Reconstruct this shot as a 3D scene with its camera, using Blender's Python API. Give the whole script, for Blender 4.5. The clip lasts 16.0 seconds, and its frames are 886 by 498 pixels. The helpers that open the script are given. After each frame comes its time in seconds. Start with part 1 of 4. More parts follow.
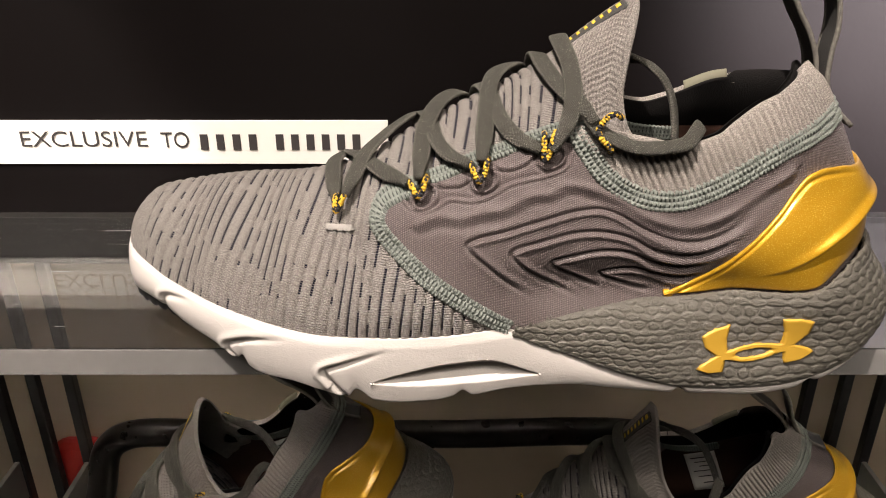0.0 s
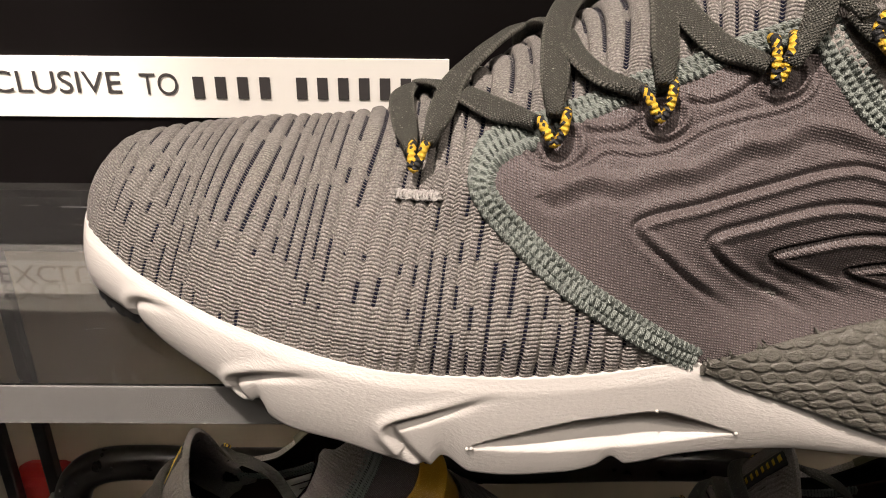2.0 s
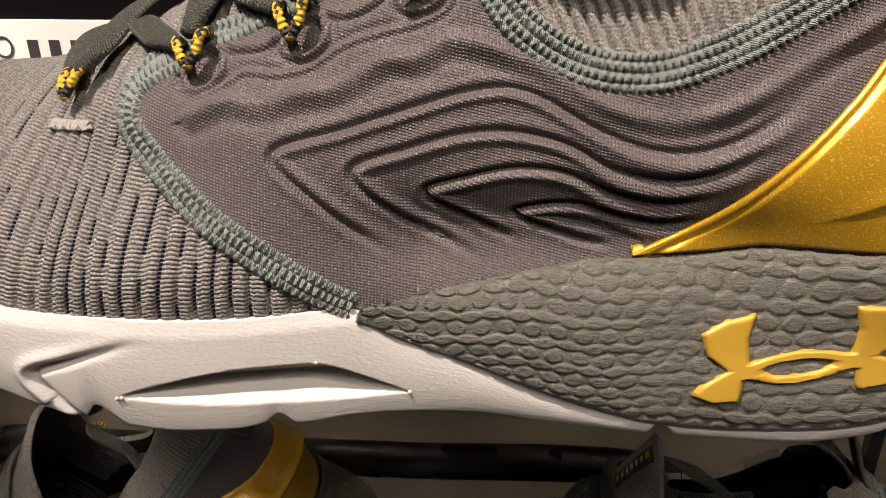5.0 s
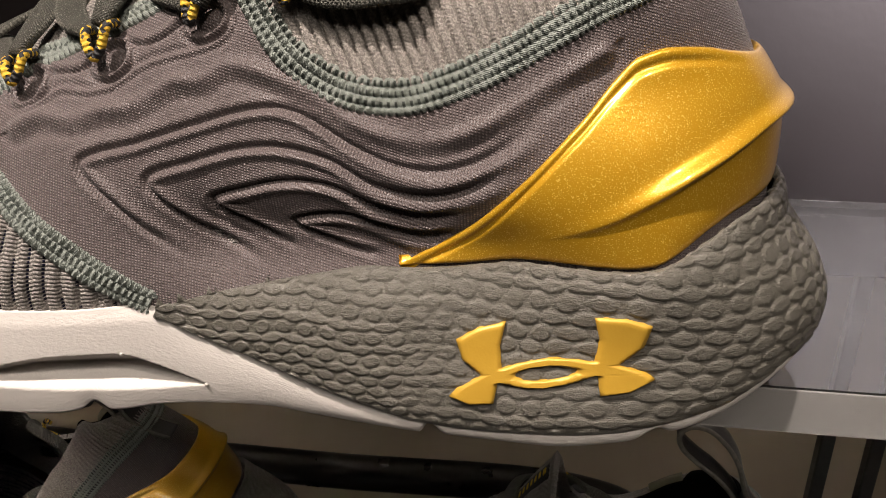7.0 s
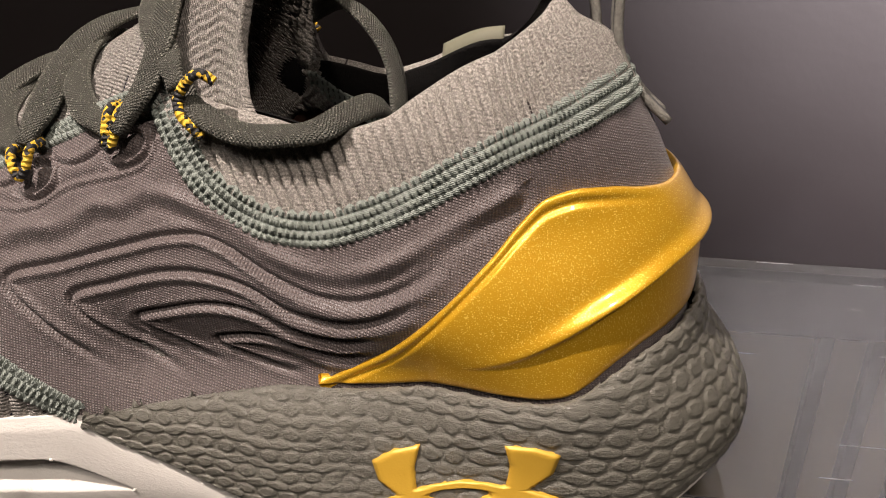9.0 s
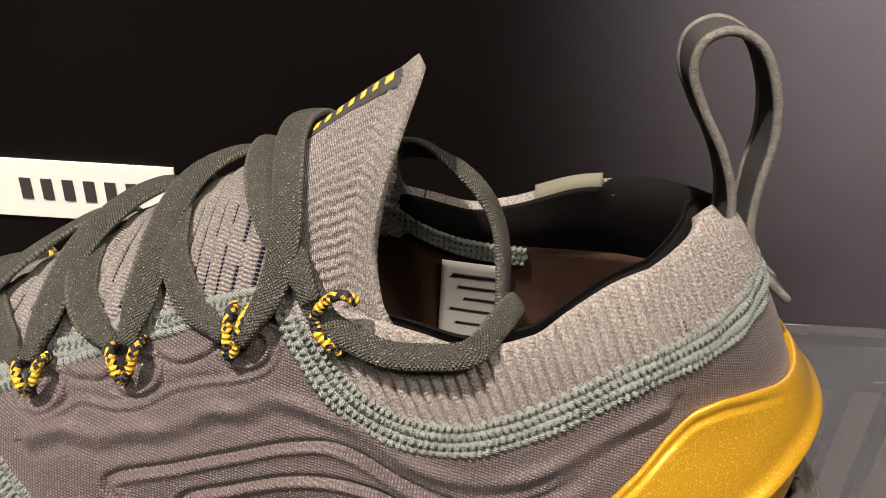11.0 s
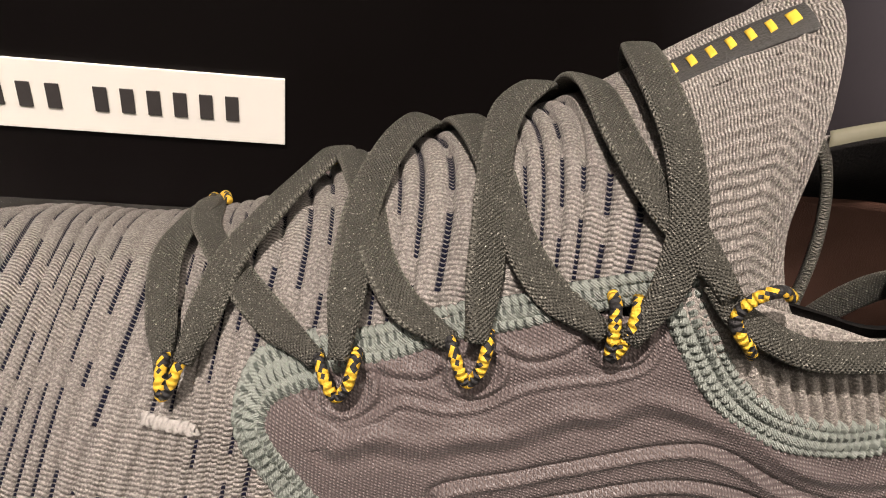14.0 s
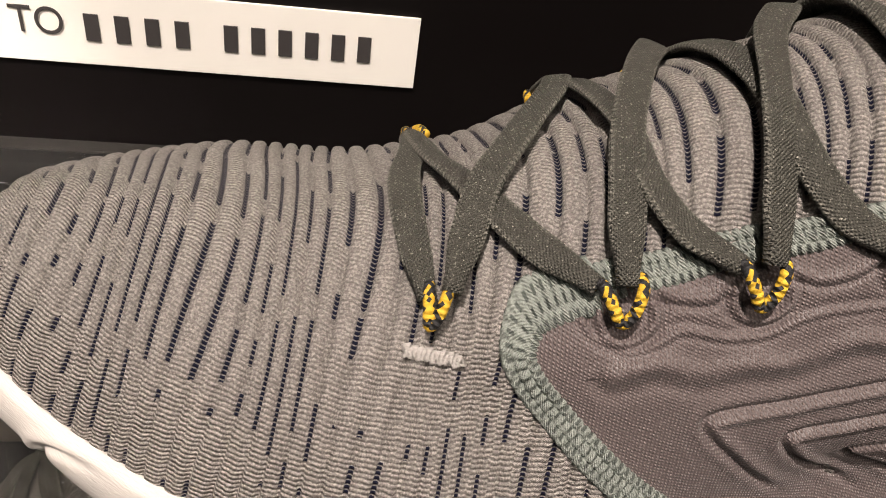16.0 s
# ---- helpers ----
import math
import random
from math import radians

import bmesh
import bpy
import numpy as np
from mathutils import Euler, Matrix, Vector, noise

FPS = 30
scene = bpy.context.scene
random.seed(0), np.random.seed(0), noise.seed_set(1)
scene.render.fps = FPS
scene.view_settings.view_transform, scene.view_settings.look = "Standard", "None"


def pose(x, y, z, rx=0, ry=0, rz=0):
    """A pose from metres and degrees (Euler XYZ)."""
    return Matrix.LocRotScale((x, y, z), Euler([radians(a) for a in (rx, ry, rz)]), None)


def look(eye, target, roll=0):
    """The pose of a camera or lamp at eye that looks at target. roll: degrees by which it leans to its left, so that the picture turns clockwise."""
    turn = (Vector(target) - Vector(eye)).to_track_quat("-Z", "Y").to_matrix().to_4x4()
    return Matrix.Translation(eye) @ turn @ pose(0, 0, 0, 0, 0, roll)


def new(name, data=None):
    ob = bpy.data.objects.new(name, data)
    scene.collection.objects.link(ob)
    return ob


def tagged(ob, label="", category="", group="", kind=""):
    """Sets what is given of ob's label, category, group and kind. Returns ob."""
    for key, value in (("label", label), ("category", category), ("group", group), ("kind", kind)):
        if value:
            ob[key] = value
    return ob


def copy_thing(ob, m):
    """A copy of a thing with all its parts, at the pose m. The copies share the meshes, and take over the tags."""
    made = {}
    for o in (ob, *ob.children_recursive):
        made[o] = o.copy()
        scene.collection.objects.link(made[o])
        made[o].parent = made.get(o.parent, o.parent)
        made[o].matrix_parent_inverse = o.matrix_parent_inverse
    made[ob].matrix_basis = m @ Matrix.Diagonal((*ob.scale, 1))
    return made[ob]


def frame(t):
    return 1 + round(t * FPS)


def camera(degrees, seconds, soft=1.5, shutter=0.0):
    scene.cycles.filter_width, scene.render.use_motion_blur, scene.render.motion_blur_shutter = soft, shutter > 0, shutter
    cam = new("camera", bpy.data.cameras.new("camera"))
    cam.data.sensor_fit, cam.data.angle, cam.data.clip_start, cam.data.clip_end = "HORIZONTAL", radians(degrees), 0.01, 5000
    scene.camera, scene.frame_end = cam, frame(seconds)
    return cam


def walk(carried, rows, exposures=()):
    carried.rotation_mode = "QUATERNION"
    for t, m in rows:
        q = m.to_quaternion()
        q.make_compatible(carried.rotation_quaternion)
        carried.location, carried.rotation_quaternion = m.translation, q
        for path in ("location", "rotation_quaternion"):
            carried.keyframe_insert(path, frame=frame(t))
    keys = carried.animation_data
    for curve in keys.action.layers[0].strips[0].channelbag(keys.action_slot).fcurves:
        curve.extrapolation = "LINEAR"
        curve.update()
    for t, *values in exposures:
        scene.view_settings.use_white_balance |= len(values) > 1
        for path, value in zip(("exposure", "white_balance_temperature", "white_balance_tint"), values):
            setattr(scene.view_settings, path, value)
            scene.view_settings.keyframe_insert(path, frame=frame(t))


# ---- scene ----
cam = camera(59.6, 16.0, soft=1.0)
METRES, EYE, TILT, LEAN, TURN = 0.54, 1.172, -25.0, 0.0, 0.0
ROWS = [
    (0.0, 0.0, 0.0, 0.0, 0.0, 0.0, 0.0),
    (0.5, -0.0214, 0.0587, -0.0039, -0.12, -0.41, -0.11),
    (1.0, -0.0416, 0.1141, -0.0043, -0.28, -0.57, -0.27),
    (1.5, -0.056, 0.1595, -0.0041, -0.45, -0.62, -0.37),
    (2.0, -0.0631, 0.2031, -0.0042, -0.45, -0.63, -0.43),
    (2.5, -0.0601, 0.2316, -0.0142, -0.29, -0.69, -0.46),
    (3.0, -0.0375, 0.2393, -0.0225, 0.16, -0.7, -0.54),
    (3.5, -0.0105, 0.2395, -0.0278, 0.81, -0.5, -0.72),
    (4.0, 0.0247, 0.2361, -0.0287, 1.69, -0.19, -0.94),
    (4.5, 0.0606, 0.2341, -0.0319, 2.67, 0.02, -1.23),
    (5.0, 0.0979, 0.2341, -0.0323, 3.69, 0.35, -1.57),
    (7.5, 0.2196, 0.2146, -0.0324, 7.13, 2.24, -3.96),
    (8.0, 0.2329, 0.2154, -0.0159, 7.38, 2.12, -4.22),
    (8.5, 0.2374, 0.2128, 0.0031, 7.34, 1.43, -4.24),
    (9.0, 0.2333, 0.2149, 0.023, 6.87, 0.77, -4.09),
    (9.5, 0.2101, 0.2181, 0.0499, 5.83, -0.18, -3.85),
    (10.0, 0.185, 0.2158, 0.0794, 4.15, -1.12, -3.55),
    (12.5, 0.0712, 0.249, 0.1448, -3.72, -9.03, -4.04),
    (13.0, 0.0403, 0.2621, 0.1447, -4.85, -10.38, -4.25),
    (13.5, 0.012, 0.2743, 0.1403, -6.0, -11.43, -4.44),
    (14.0, -0.0184, 0.2823, 0.135, -6.94, -12.33, -4.57),
    (14.5, -0.0422, 0.2904, 0.1293, -7.67, -13.04, -4.64),
    (15.0, -0.0637, 0.2978, 0.125, -8.04, -13.69, -4.65),
    (15.5, -0.0854, 0.299, 0.1179, -8.34, -14.16, -4.71),
    (16.0, -0.1102, 0.2996, 0.1117, -8.42, -14.49, -4.66),
]
walk(cam, [(t, pose(0, 0, EYE, TILT, LEAN, TURN) @ pose(METRES * x, METRES * y, METRES * z, 90 + pitch, roll, yaw)) for t, x, y, z, yaw, pitch, roll in ROWS],
     exposures=[(0.0, 0.24), (1.0, 0.12), (3.0, -0.10), (5.0, 0.03), (8.0, 0.08), (9.5, 0.14), (12.5, 0.24), (14.0, 0.06), (16.0, -0.06)])

# ---- light: a dim shop, an unseen warm key spot and added helper lamps ----
world = bpy.data.worlds.new("shop_air")
scene.world = world
world.use_nodes = True
world.node_tree.nodes["Background"].inputs[0].default_value = (1.0, 0.86, 0.72, 1)
world.node_tree.nodes["Background"].inputs[1].default_value = 0.05


def spot(name, at, target, watts, colour, degrees, blend, size):
    data = bpy.data.lights.new(name, "SPOT")
    data.energy, data.color, data.spot_size, data.spot_blend, data.shadow_soft_size = watts, colour, radians(degrees), blend, size
    ob = new(name, data)
    ob.matrix_world = look(at, target)
    return ob


WARM = (1.0, 0.865, 0.775)
spot("spot_shoe", (-0.42, -0.34, 2.62), (0.0, 0.27, 1.05), 240, WARM, 34, 0.6, 0.03)
# unseen second spot, added as fill from the right
spot("fill_spot", (0.9, -0.9, 2.7), (0.08, 0.28, 1.05), 62, (1.0, 0.86, 0.74), 30, 0.6, 0.05)
# added narrow cone: makes the brighter left zone of sign and panel
spot("sign_zone_helper", (-0.9, -0.6, 2.7), (-0.30, 0.406, 1.03), 240, WARM, 9, 0.12, 0.02)
# added strong cone, no such lamp known: stands in for the panel's right-hand glow
spot("panel_glow_helper", (0.95, -1.6, 2.05), (0.31, 0.406, 1.16), 4000, (1.0, 0.89, 0.92), 9.5, 1.0, 0.04)
# unseen soft area lamp, added overhead to lift the closed room
glow = bpy.data.lights.new("overhead_fill", "AREA")
glow.shape, glow.size, glow.size_y, glow.energy, glow.color = "RECTANGLE", 2.6, 0.5, 30, (1.0, 0.89, 0.79)
new("overhead_fill", glow).matrix_world = look((0.0, -1.3, 2.9), (0, 0.3, 0.9))

# ---- materials ----


class Graph:
    """Short words for building a node material."""

    def __init__(self, name):
        self.mat = bpy.data.materials.new(name)
        self.mat.use_nodes = True
        self.tree = self.mat.node_tree
        self.bsdf = self.tree.nodes["Principled BSDF"]
        self.coord = self.tree.nodes.new("ShaderNodeTexCoord")
        split = self.tree.nodes.new("ShaderNodeSeparateXYZ")
        self.tree.links.new(self.coord.outputs["UV"], split.inputs[0])
        self.u, self.v = split.outputs[0], split.outputs[1]
        self.place = self.coord.outputs["Object"]

    def put(self, socket, value):
        if hasattr(value, "is_linked"):
            self.tree.links.new(value, socket)
        else:
            socket.default_value = value

    def math(self, op, a, b=0.0, c=0.0):
        n = self.tree.nodes.new("ShaderNodeMath")
        n.operation = op
        for i, value in enumerate((a, b, c)):
            self.put(n.inputs[i], value)
        return n.outputs[0]

    def wave(self, value, period, shift=0.0):
        """A sine between 0 and 1."""
        x = self.math("MULTIPLY_ADD", value, 2 * math.pi / period, shift)
        return self.math("MULTIPLY_ADD", self.math("SINE", x), 0.5, 0.5)

    def noise(self, scale, detail=3.0, vector=None, rough=0.5):
        n = self.tree.nodes.new("ShaderNodeTexNoise")
        n.inputs["Scale"].default_value, n.inputs["Detail"].default_value, n.inputs["Roughness"].default_value = scale, detail, rough
        self.tree.links.new(vector or self.place, n.inputs["Vector"])
        return n.outputs[0]

    def white(self, a, b):
        c = self.tree.nodes.new("ShaderNodeCombineXYZ")
        self.put(c.inputs[0], a), self.put(c.inputs[1], b)
        n = self.tree.nodes.new("ShaderNodeTexWhiteNoise")
        n.noise_dimensions = "2D"
        self.tree.links.new(c.outputs[0], n.inputs["Vector"])
        return n.outputs[0]

    def cells(self, scale, feature="F1"):
        n = self.tree.nodes.new("ShaderNodeTexVoronoi")
        n.feature, n.inputs["Scale"].default_value = feature, scale
        self.tree.links.new(self.place, n.inputs["Vector"])
        return n.outputs[0]

    def ramp(self, value, lo, hi):
        n = self.tree.nodes.new("ShaderNodeMapRange")
        n.interpolation_type = "SMOOTHSTEP"
        self.put(n.inputs[0], value)
        n.inputs[1].default_value, n.inputs[2].default_value = lo, hi
        return n.outputs[0]

    def mix(self, factor, a, b):
        n = self.tree.nodes.new("ShaderNodeMix")
        n.data_type = "RGBA"
        self.put(n.inputs[0], factor)
        for i, value in ((6, a), (7, b)):
            self.put(n.inputs[i], (*value, 1) if isinstance(value, tuple) else value)
        return n.outputs[2]

    def bump(self, height, distance, strength=1.0, after=None):
        n = self.tree.nodes.new("ShaderNodeBump")
        n.inputs["Strength"].default_value, n.inputs["Distance"].default_value = strength, distance
        self.tree.links.new(height, n.inputs["Height"])
        if after is not None:
            self.tree.links.new(after, n.inputs["Normal"])
        return n.outputs[0]

    def done(self, colour, rough, metal=0.0, normal=None, **more):
        self.put(self.bsdf.inputs["Base Color"], (*colour, 1) if isinstance(colour, tuple) else colour)
        self.put(self.bsdf.inputs["Roughness"], rough)
        self.bsdf.inputs["Metallic"].default_value = metal
        if normal is not None:
            self.tree.links.new(normal, self.bsdf.inputs["Normal"])
        for key, value in more.items():
            self.put(self.bsdf.inputs[key.replace("_", " ")], value)
        return self.mat


def knit_material(name, light, dark, dash, stitch, dashes=0.24, relief=1.0, slant=0.0013, gap_shade=0.4):
    """Ribbed knit: u counts the ribs, v runs along them in metres."""
    g = Graph(name)
    groove = g.math("PINGPONG", g.u, 0.5)
    rib = g.math("FLOOR", g.u)
    wander = g.math("MULTIPLY", g.noise(260, 2), 0.0005)
    slope = g.math("ADD", g.math("MULTIPLY_ADD", groove, slant, g.v), g.math("MULTIPLY_ADD", g.white(rib, 7.0), stitch, wander))
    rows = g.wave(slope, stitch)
    shift = g.math("MULTIPLY", g.white(rib, 3.0), 5.0)
    run = g.math("FLOOR", g.math("MULTIPLY_ADD", g.v, 190.0, shift))
    chance = g.white(rib, run)
    patch = g.ramp(g.noise(38, 1), 0.30, 0.52)
    on = g.math("MULTIPLY", g.math("GREATER_THAN", g.math("MULTIPLY", chance, patch), dashes), g.ramp(groove, 0.365, 0.42))
    on = g.math("MULTIPLY", on, g.ramp(rows, 0.10, 0.3))
    fuzz = g.noise(2100, 3, rough=0.65)
    ply = g.wave(g.math("MULTIPLY_ADD", groove, 0.0024, slope), stitch / 3)
    tone = g.mix(g.noise(220, 4, rough=0.7), dark, light)
    tone = g.mix(g.math("MULTIPLY", g.ramp(fuzz, 0.42, 0.64), 0.8), tone, tuple(min(1, 1.75 * c) for c in light))
    # shade in the hollows between stitch rows, painted as darker yarn
    tone = g.mix(g.math("MULTIPLY", g.ramp(rows, 0.32, 0.02), gap_shade), tone, tuple(0.35 * c for c in dark))
    tone = g.mix(on, tone, dash)
    height = g.math("ADD", g.math("MULTIPLY", g.math("POWER", rows, 0.6), relief), g.math("ADD", g.math("MULTIPLY", fuzz, 0.9), g.math("MULTIPLY", ply, 0.18 * relief)))
    return g.done(tone, 0.85, normal=g.bump(height, 0.0007), Specular_IOR_Level=0.12)


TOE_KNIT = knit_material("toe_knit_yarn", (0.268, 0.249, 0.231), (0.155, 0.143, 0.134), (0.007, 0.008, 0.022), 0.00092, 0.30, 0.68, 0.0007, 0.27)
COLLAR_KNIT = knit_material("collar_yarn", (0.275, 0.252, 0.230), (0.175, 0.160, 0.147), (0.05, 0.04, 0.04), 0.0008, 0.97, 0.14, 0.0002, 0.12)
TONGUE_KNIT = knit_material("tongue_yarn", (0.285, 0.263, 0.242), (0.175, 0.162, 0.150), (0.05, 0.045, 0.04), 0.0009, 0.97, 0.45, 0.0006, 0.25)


def panel_fabric():
    g = Graph("moulded_fabric")
    twist = g.math("MULTIPLY_ADD", g.noise(160, 2), 0.0006, g.math("MULTIPLY_ADD", g.u, 0.22, g.v))
    weave = g.math("MULTIPLY", g.wave(g.u, 0.00066), g.wave(twist, 0.00058))
    weave = g.math("MULTIPLY", weave, g.math("MULTIPLY_ADD", g.ramp(g.noise(1300, 2), 0.35, 0.65), 0.8, 0.35))
    speck = g.noise(900, 2)
    tone = g.mix(g.noise(60, 4), (0.070, 0.056, 0.057), (0.092, 0.074, 0.073))
    tone = g.mix(g.math("MULTIPLY", weave, 0.55), tone, (0.33, 0.265, 0.24))
    height = g.math("ADD", weave, g.math("MULTIPLY", speck, 0.3))
    return g.done(tone, 0.43, normal=g.bump(height, 0.0003), Specular_IOR_Level=0.4, Sheen_Weight=0.12, Sheen_Roughness=0.35)


def trim_yarn():
    g = Graph("green_grey_yarn")
    fuzz = g.noise(2400, 2)
    strand = g.wave(g.math("ADD", g.u, g.v), 0.0005)
    tone = g.mix(g.noise(300, 3), (0.185, 0.208, 0.188), (0.285, 0.310, 0.282))
    tone = g.mix(g.math("MULTIPLY", g.ramp(fuzz, 0.5, 0.8), 0.4), tone, (0.46, 0.48, 0.44))
    # darkness of the open holes between loops, painted into the yarn colour
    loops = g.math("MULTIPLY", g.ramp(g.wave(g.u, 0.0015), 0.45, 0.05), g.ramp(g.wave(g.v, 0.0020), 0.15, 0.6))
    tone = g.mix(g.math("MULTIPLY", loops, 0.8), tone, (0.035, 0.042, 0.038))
    return g.done(tone, 0.8, normal=g.bump(g.math("MULTIPLY_ADD", strand, 0.35, fuzz), 0.0005), Specular_IOR_Level=0.15)


def gold_plastic():
    g = Graph("gold_metallic_plastic")
    flake = g.ramp(g.noise(3400, 1), 0.60, 0.67)
    tone = g.mix(g.noise(70, 3), (0.60, 0.318, 0.012), (0.66, 0.365, 0.020))
    tone = g.mix(g.math("MULTIPLY", flake, 0.75), tone, (0.98, 0.72, 0.16))
    rough = g.math("MULTIPLY_ADD", g.noise(500, 3), 0.10, 0.27)
    return g.done(tone, rough, 0.45, normal=g.bump(g.noise(1500, 2), 0.00005), Coat_Weight=0.75, Coat_Roughness=0.05)


def emblem_gold():
    g = Graph("emblem_gold_rubber")
    tone = g.mix(g.noise(200, 3), (0.50, 0.29, 0.03), (0.58, 0.35, 0.045))
    return g.done(tone, 0.4, 0.2, normal=g.bump(g.noise(1800, 2), 0.00004))


def scale_rubber():
    g = Graph("grey_scaled_overlay")
    tone = g.mix(g.noise(120, 4), (0.088, 0.083, 0.070), (0.132, 0.124, 0.104))
    scratch = g.noise(1500, 4, rough=0.7)
    c = g.tree.nodes.new("ShaderNodeCombineXYZ")
    g.put(c.inputs[0], g.math("MULTIPLY", g.u, 0.5)), g.put(c.inputs[1], g.math("MULTIPLY", g.v, 1.8))
    wrinkle = g.math("ABSOLUTE", g.math("SUBTRACT", g.noise(700, 3, c.outputs[0], 0.6), 0.5))
    lines = g.ramp(wrinkle, 0.0, 0.06)
    tone = g.mix(g.math("MULTIPLY", g.ramp(scratch, 0.58, 0.72), 0.4), tone, (0.24, 0.225, 0.19))
    height = g.math("ADD", g.math("MULTIPLY", lines, 0.25), g.math("MULTIPLY", scratch, 0.7))
    return g.done(tone, g.math("MULTIPLY_ADD", scratch, 0.3, 0.17), normal=g.bump(height, 0.0004))


def foam_white():
    g = Graph("white_foam")
    c = g.tree.nodes.new("ShaderNodeCombineXYZ")
    g.put(c.inputs[0], g.math("MULTIPLY", g.u, 0.55)), g.put(c.inputs[1], g.math("MULTIPLY", g.v, 1.15))
    leather = g.noise(1500, 3, c.outputs[0], 0.55)
    wrinkle = g.noise(520, 2, c.outputs[0], 0.5)
    tone = g.mix(g.noise(45, 4), (0.52, 0.49, 0.46), (0.58, 0.55, 0.52))
    tone = g.mix(g.math("MULTIPLY", g.ramp(g.noise(260, 5, rough=0.75), 0.62, 0.72), 0.25), tone, (0.52, 0.47, 0.42))
    height = g.math("ADD", g.math("MULTIPLY", wrinkle, 0.5), leather)
    return g.done(tone, 0.55, normal=g.bump(height, 0.00016))


def lace_weave(name, a, b):
    g = Graph(name)
    loose = g.math("MULTIPLY", g.noise(420, 2), 0.0012)
    one, two = g.math("ADD", g.math("ADD", g.u, g.v), loose), g.math("ADD", g.math("SUBTRACT", g.u, g.v), loose)
    weave = g.math("MULTIPLY", g.wave(one, 0.0008), g.wave(two, 0.0008))
    glint = g.noise(2700, 2)
    tone = g.mix(g.math("MULTIPLY_ADD", g.noise(330, 3), 0.5, g.math("MULTIPLY", weave, 0.7)), a, b)
    tone = g.mix(g.math("MULTIPLY", g.ramp(glint, 0.60, 0.72), 0.75), tone, tuple(3.4 * c for c in b))
    selvage = g.ramp(g.math("ABSOLUTE", g.v), 0.0024, 0.0029)
    tone = g.mix(g.math("MULTIPLY", g.math("MULTIPLY", selvage, g.wave(g.u, 0.0012)), 0.5), tone, tuple(1.9 * c for c in b))
    return g.done(tone, 0.65, normal=g.bump(g.math("ADD", weave, glint), 0.0008), Specular_IOR_Level=0.25)


def rope():
    g = Graph("yellow_black_cord")
    along_cord = g.math("FLOOR", g.math("DIVIDE", g.math("MULTIPLY_ADD", g.v, 0.7, g.u), 0.0010))
    round_cord = g.math("FLOOR", g.math("DIVIDE", g.math("MULTIPLY_ADD", g.u, -0.7, g.v), 0.0008))
    yellow = g.math("GREATER_THAN", g.white(along_cord, round_cord), 0.48)
    fuzz = g.noise(3200, 2)
    tone = g.mix(yellow, (0.012, 0.012, 0.014), (0.72, 0.45, 0.03))
    tone = g.mix(g.math("MULTIPLY", fuzz, 0.25), tone, (0.02, 0.016, 0.01))
    return g.done(tone, 0.65, normal=g.bump(g.math("ADD", g.wave(g.u, 0.0011), fuzz), 0.0003))


def plain(name, a, b, rough, scale=90.0, grain=0.0, metal=0.0, fine=900.0, **more):
    g = Graph(name)
    tone = g.mix(g.noise(scale, 5, rough=0.6), a, b)
    normal = g.bump(g.noise(fine, 3), grain) if grain else None
    return g.done(tone, g.math("MULTIPLY_ADD", g.noise(scale * 3, 3), 0.15, rough), metal, normal, **more)


def acrylic():
    g = Graph("clear_acrylic")
    dust = g.ramp(g.noise(420, 5, rough=0.8), 0.62, 0.74)
    stretch = g.tree.nodes.new("ShaderNodeMapping")
    stretch.inputs["Rotation"].default_value, stretch.inputs["Scale"].default_value = (0, 0, 0.6), (0.05, 2.4, 1)
    g.tree.links.new(g.place, stretch.inputs[0])
    scratches = g.ramp(g.noise(210, 2, stretch.outputs[0], 0.8), 0.70, 0.73)
    dust = g.math("MAXIMUM", dust, scratches)
    rough = g.math("MULTIPLY_ADD", dust, 0.3, 0.012)
    clear = g.math("MULTIPLY_ADD", dust, -0.08, 0.99)
    return g.done((0.90, 0.89, 0.87), rough, Transmission_Weight=clear, IOR=1.49)


PANEL_FABRIC, TRIM, GOLD, EMBLEM, SCALES, FOAM = panel_fabric(), trim_yarn(), gold_plastic(), emblem_gold(), scale_rubber(), foam_white()
LACE = lace_weave("grey_green_lace", (0.050, 0.049, 0.042), (0.150, 0.145, 0.124))
ROPE, ACRYLIC = rope(), acrylic()
# cloudy acrylic, paled to stand for the light at the shelf's edge
PALE_EDGE = plain("cloudy_edge_lit_acrylic", (0.62, 0.61, 0.59), (0.82, 0.81, 0.79), 0.10, 6, Transmission_Weight=0.75, IOR=1.49)
RUBBER = plain("black_rubber", (0.012, 0.012, 0.012), (0.025, 0.024, 0.022), 0.55, grain=0.0002)
LINING = plain("dark_lining", (0.006, 0.0057, 0.0057), (0.012, 0.011, 0.0105), 0.9, grain=0.0004, fine=1500, Specular_IOR_Level=0.1)
SUEDE = plain("brown_soft_lining", (0.036, 0.019, 0.014), (0.066, 0.036, 0.027), 0.95, grain=0.0003, fine=2400, Specular_IOR_Level=0.05)
OLIVE = plain("olive_tape", (0.13, 0.125, 0.085), (0.18, 0.17, 0.12), 0.6, 200)
INSOLE = plain("brown_insole", (0.030, 0.016, 0.012), (0.050, 0.028, 0.020), 0.9, grain=0.0003, fine=1800, Specular_IOR_Level=0.05)
TAPE = plain("dark_tape", (0.018, 0.018, 0.018), (0.060, 0.058, 0.054), 0.6, 1400, grain=0.0003, fine=2000)
TAB_YARN = plain("tab_edge_yarn", (0.05, 0.048, 0.042), (0.24, 0.225, 0.195), 0.7, 900, 0.0003, fine=2500)
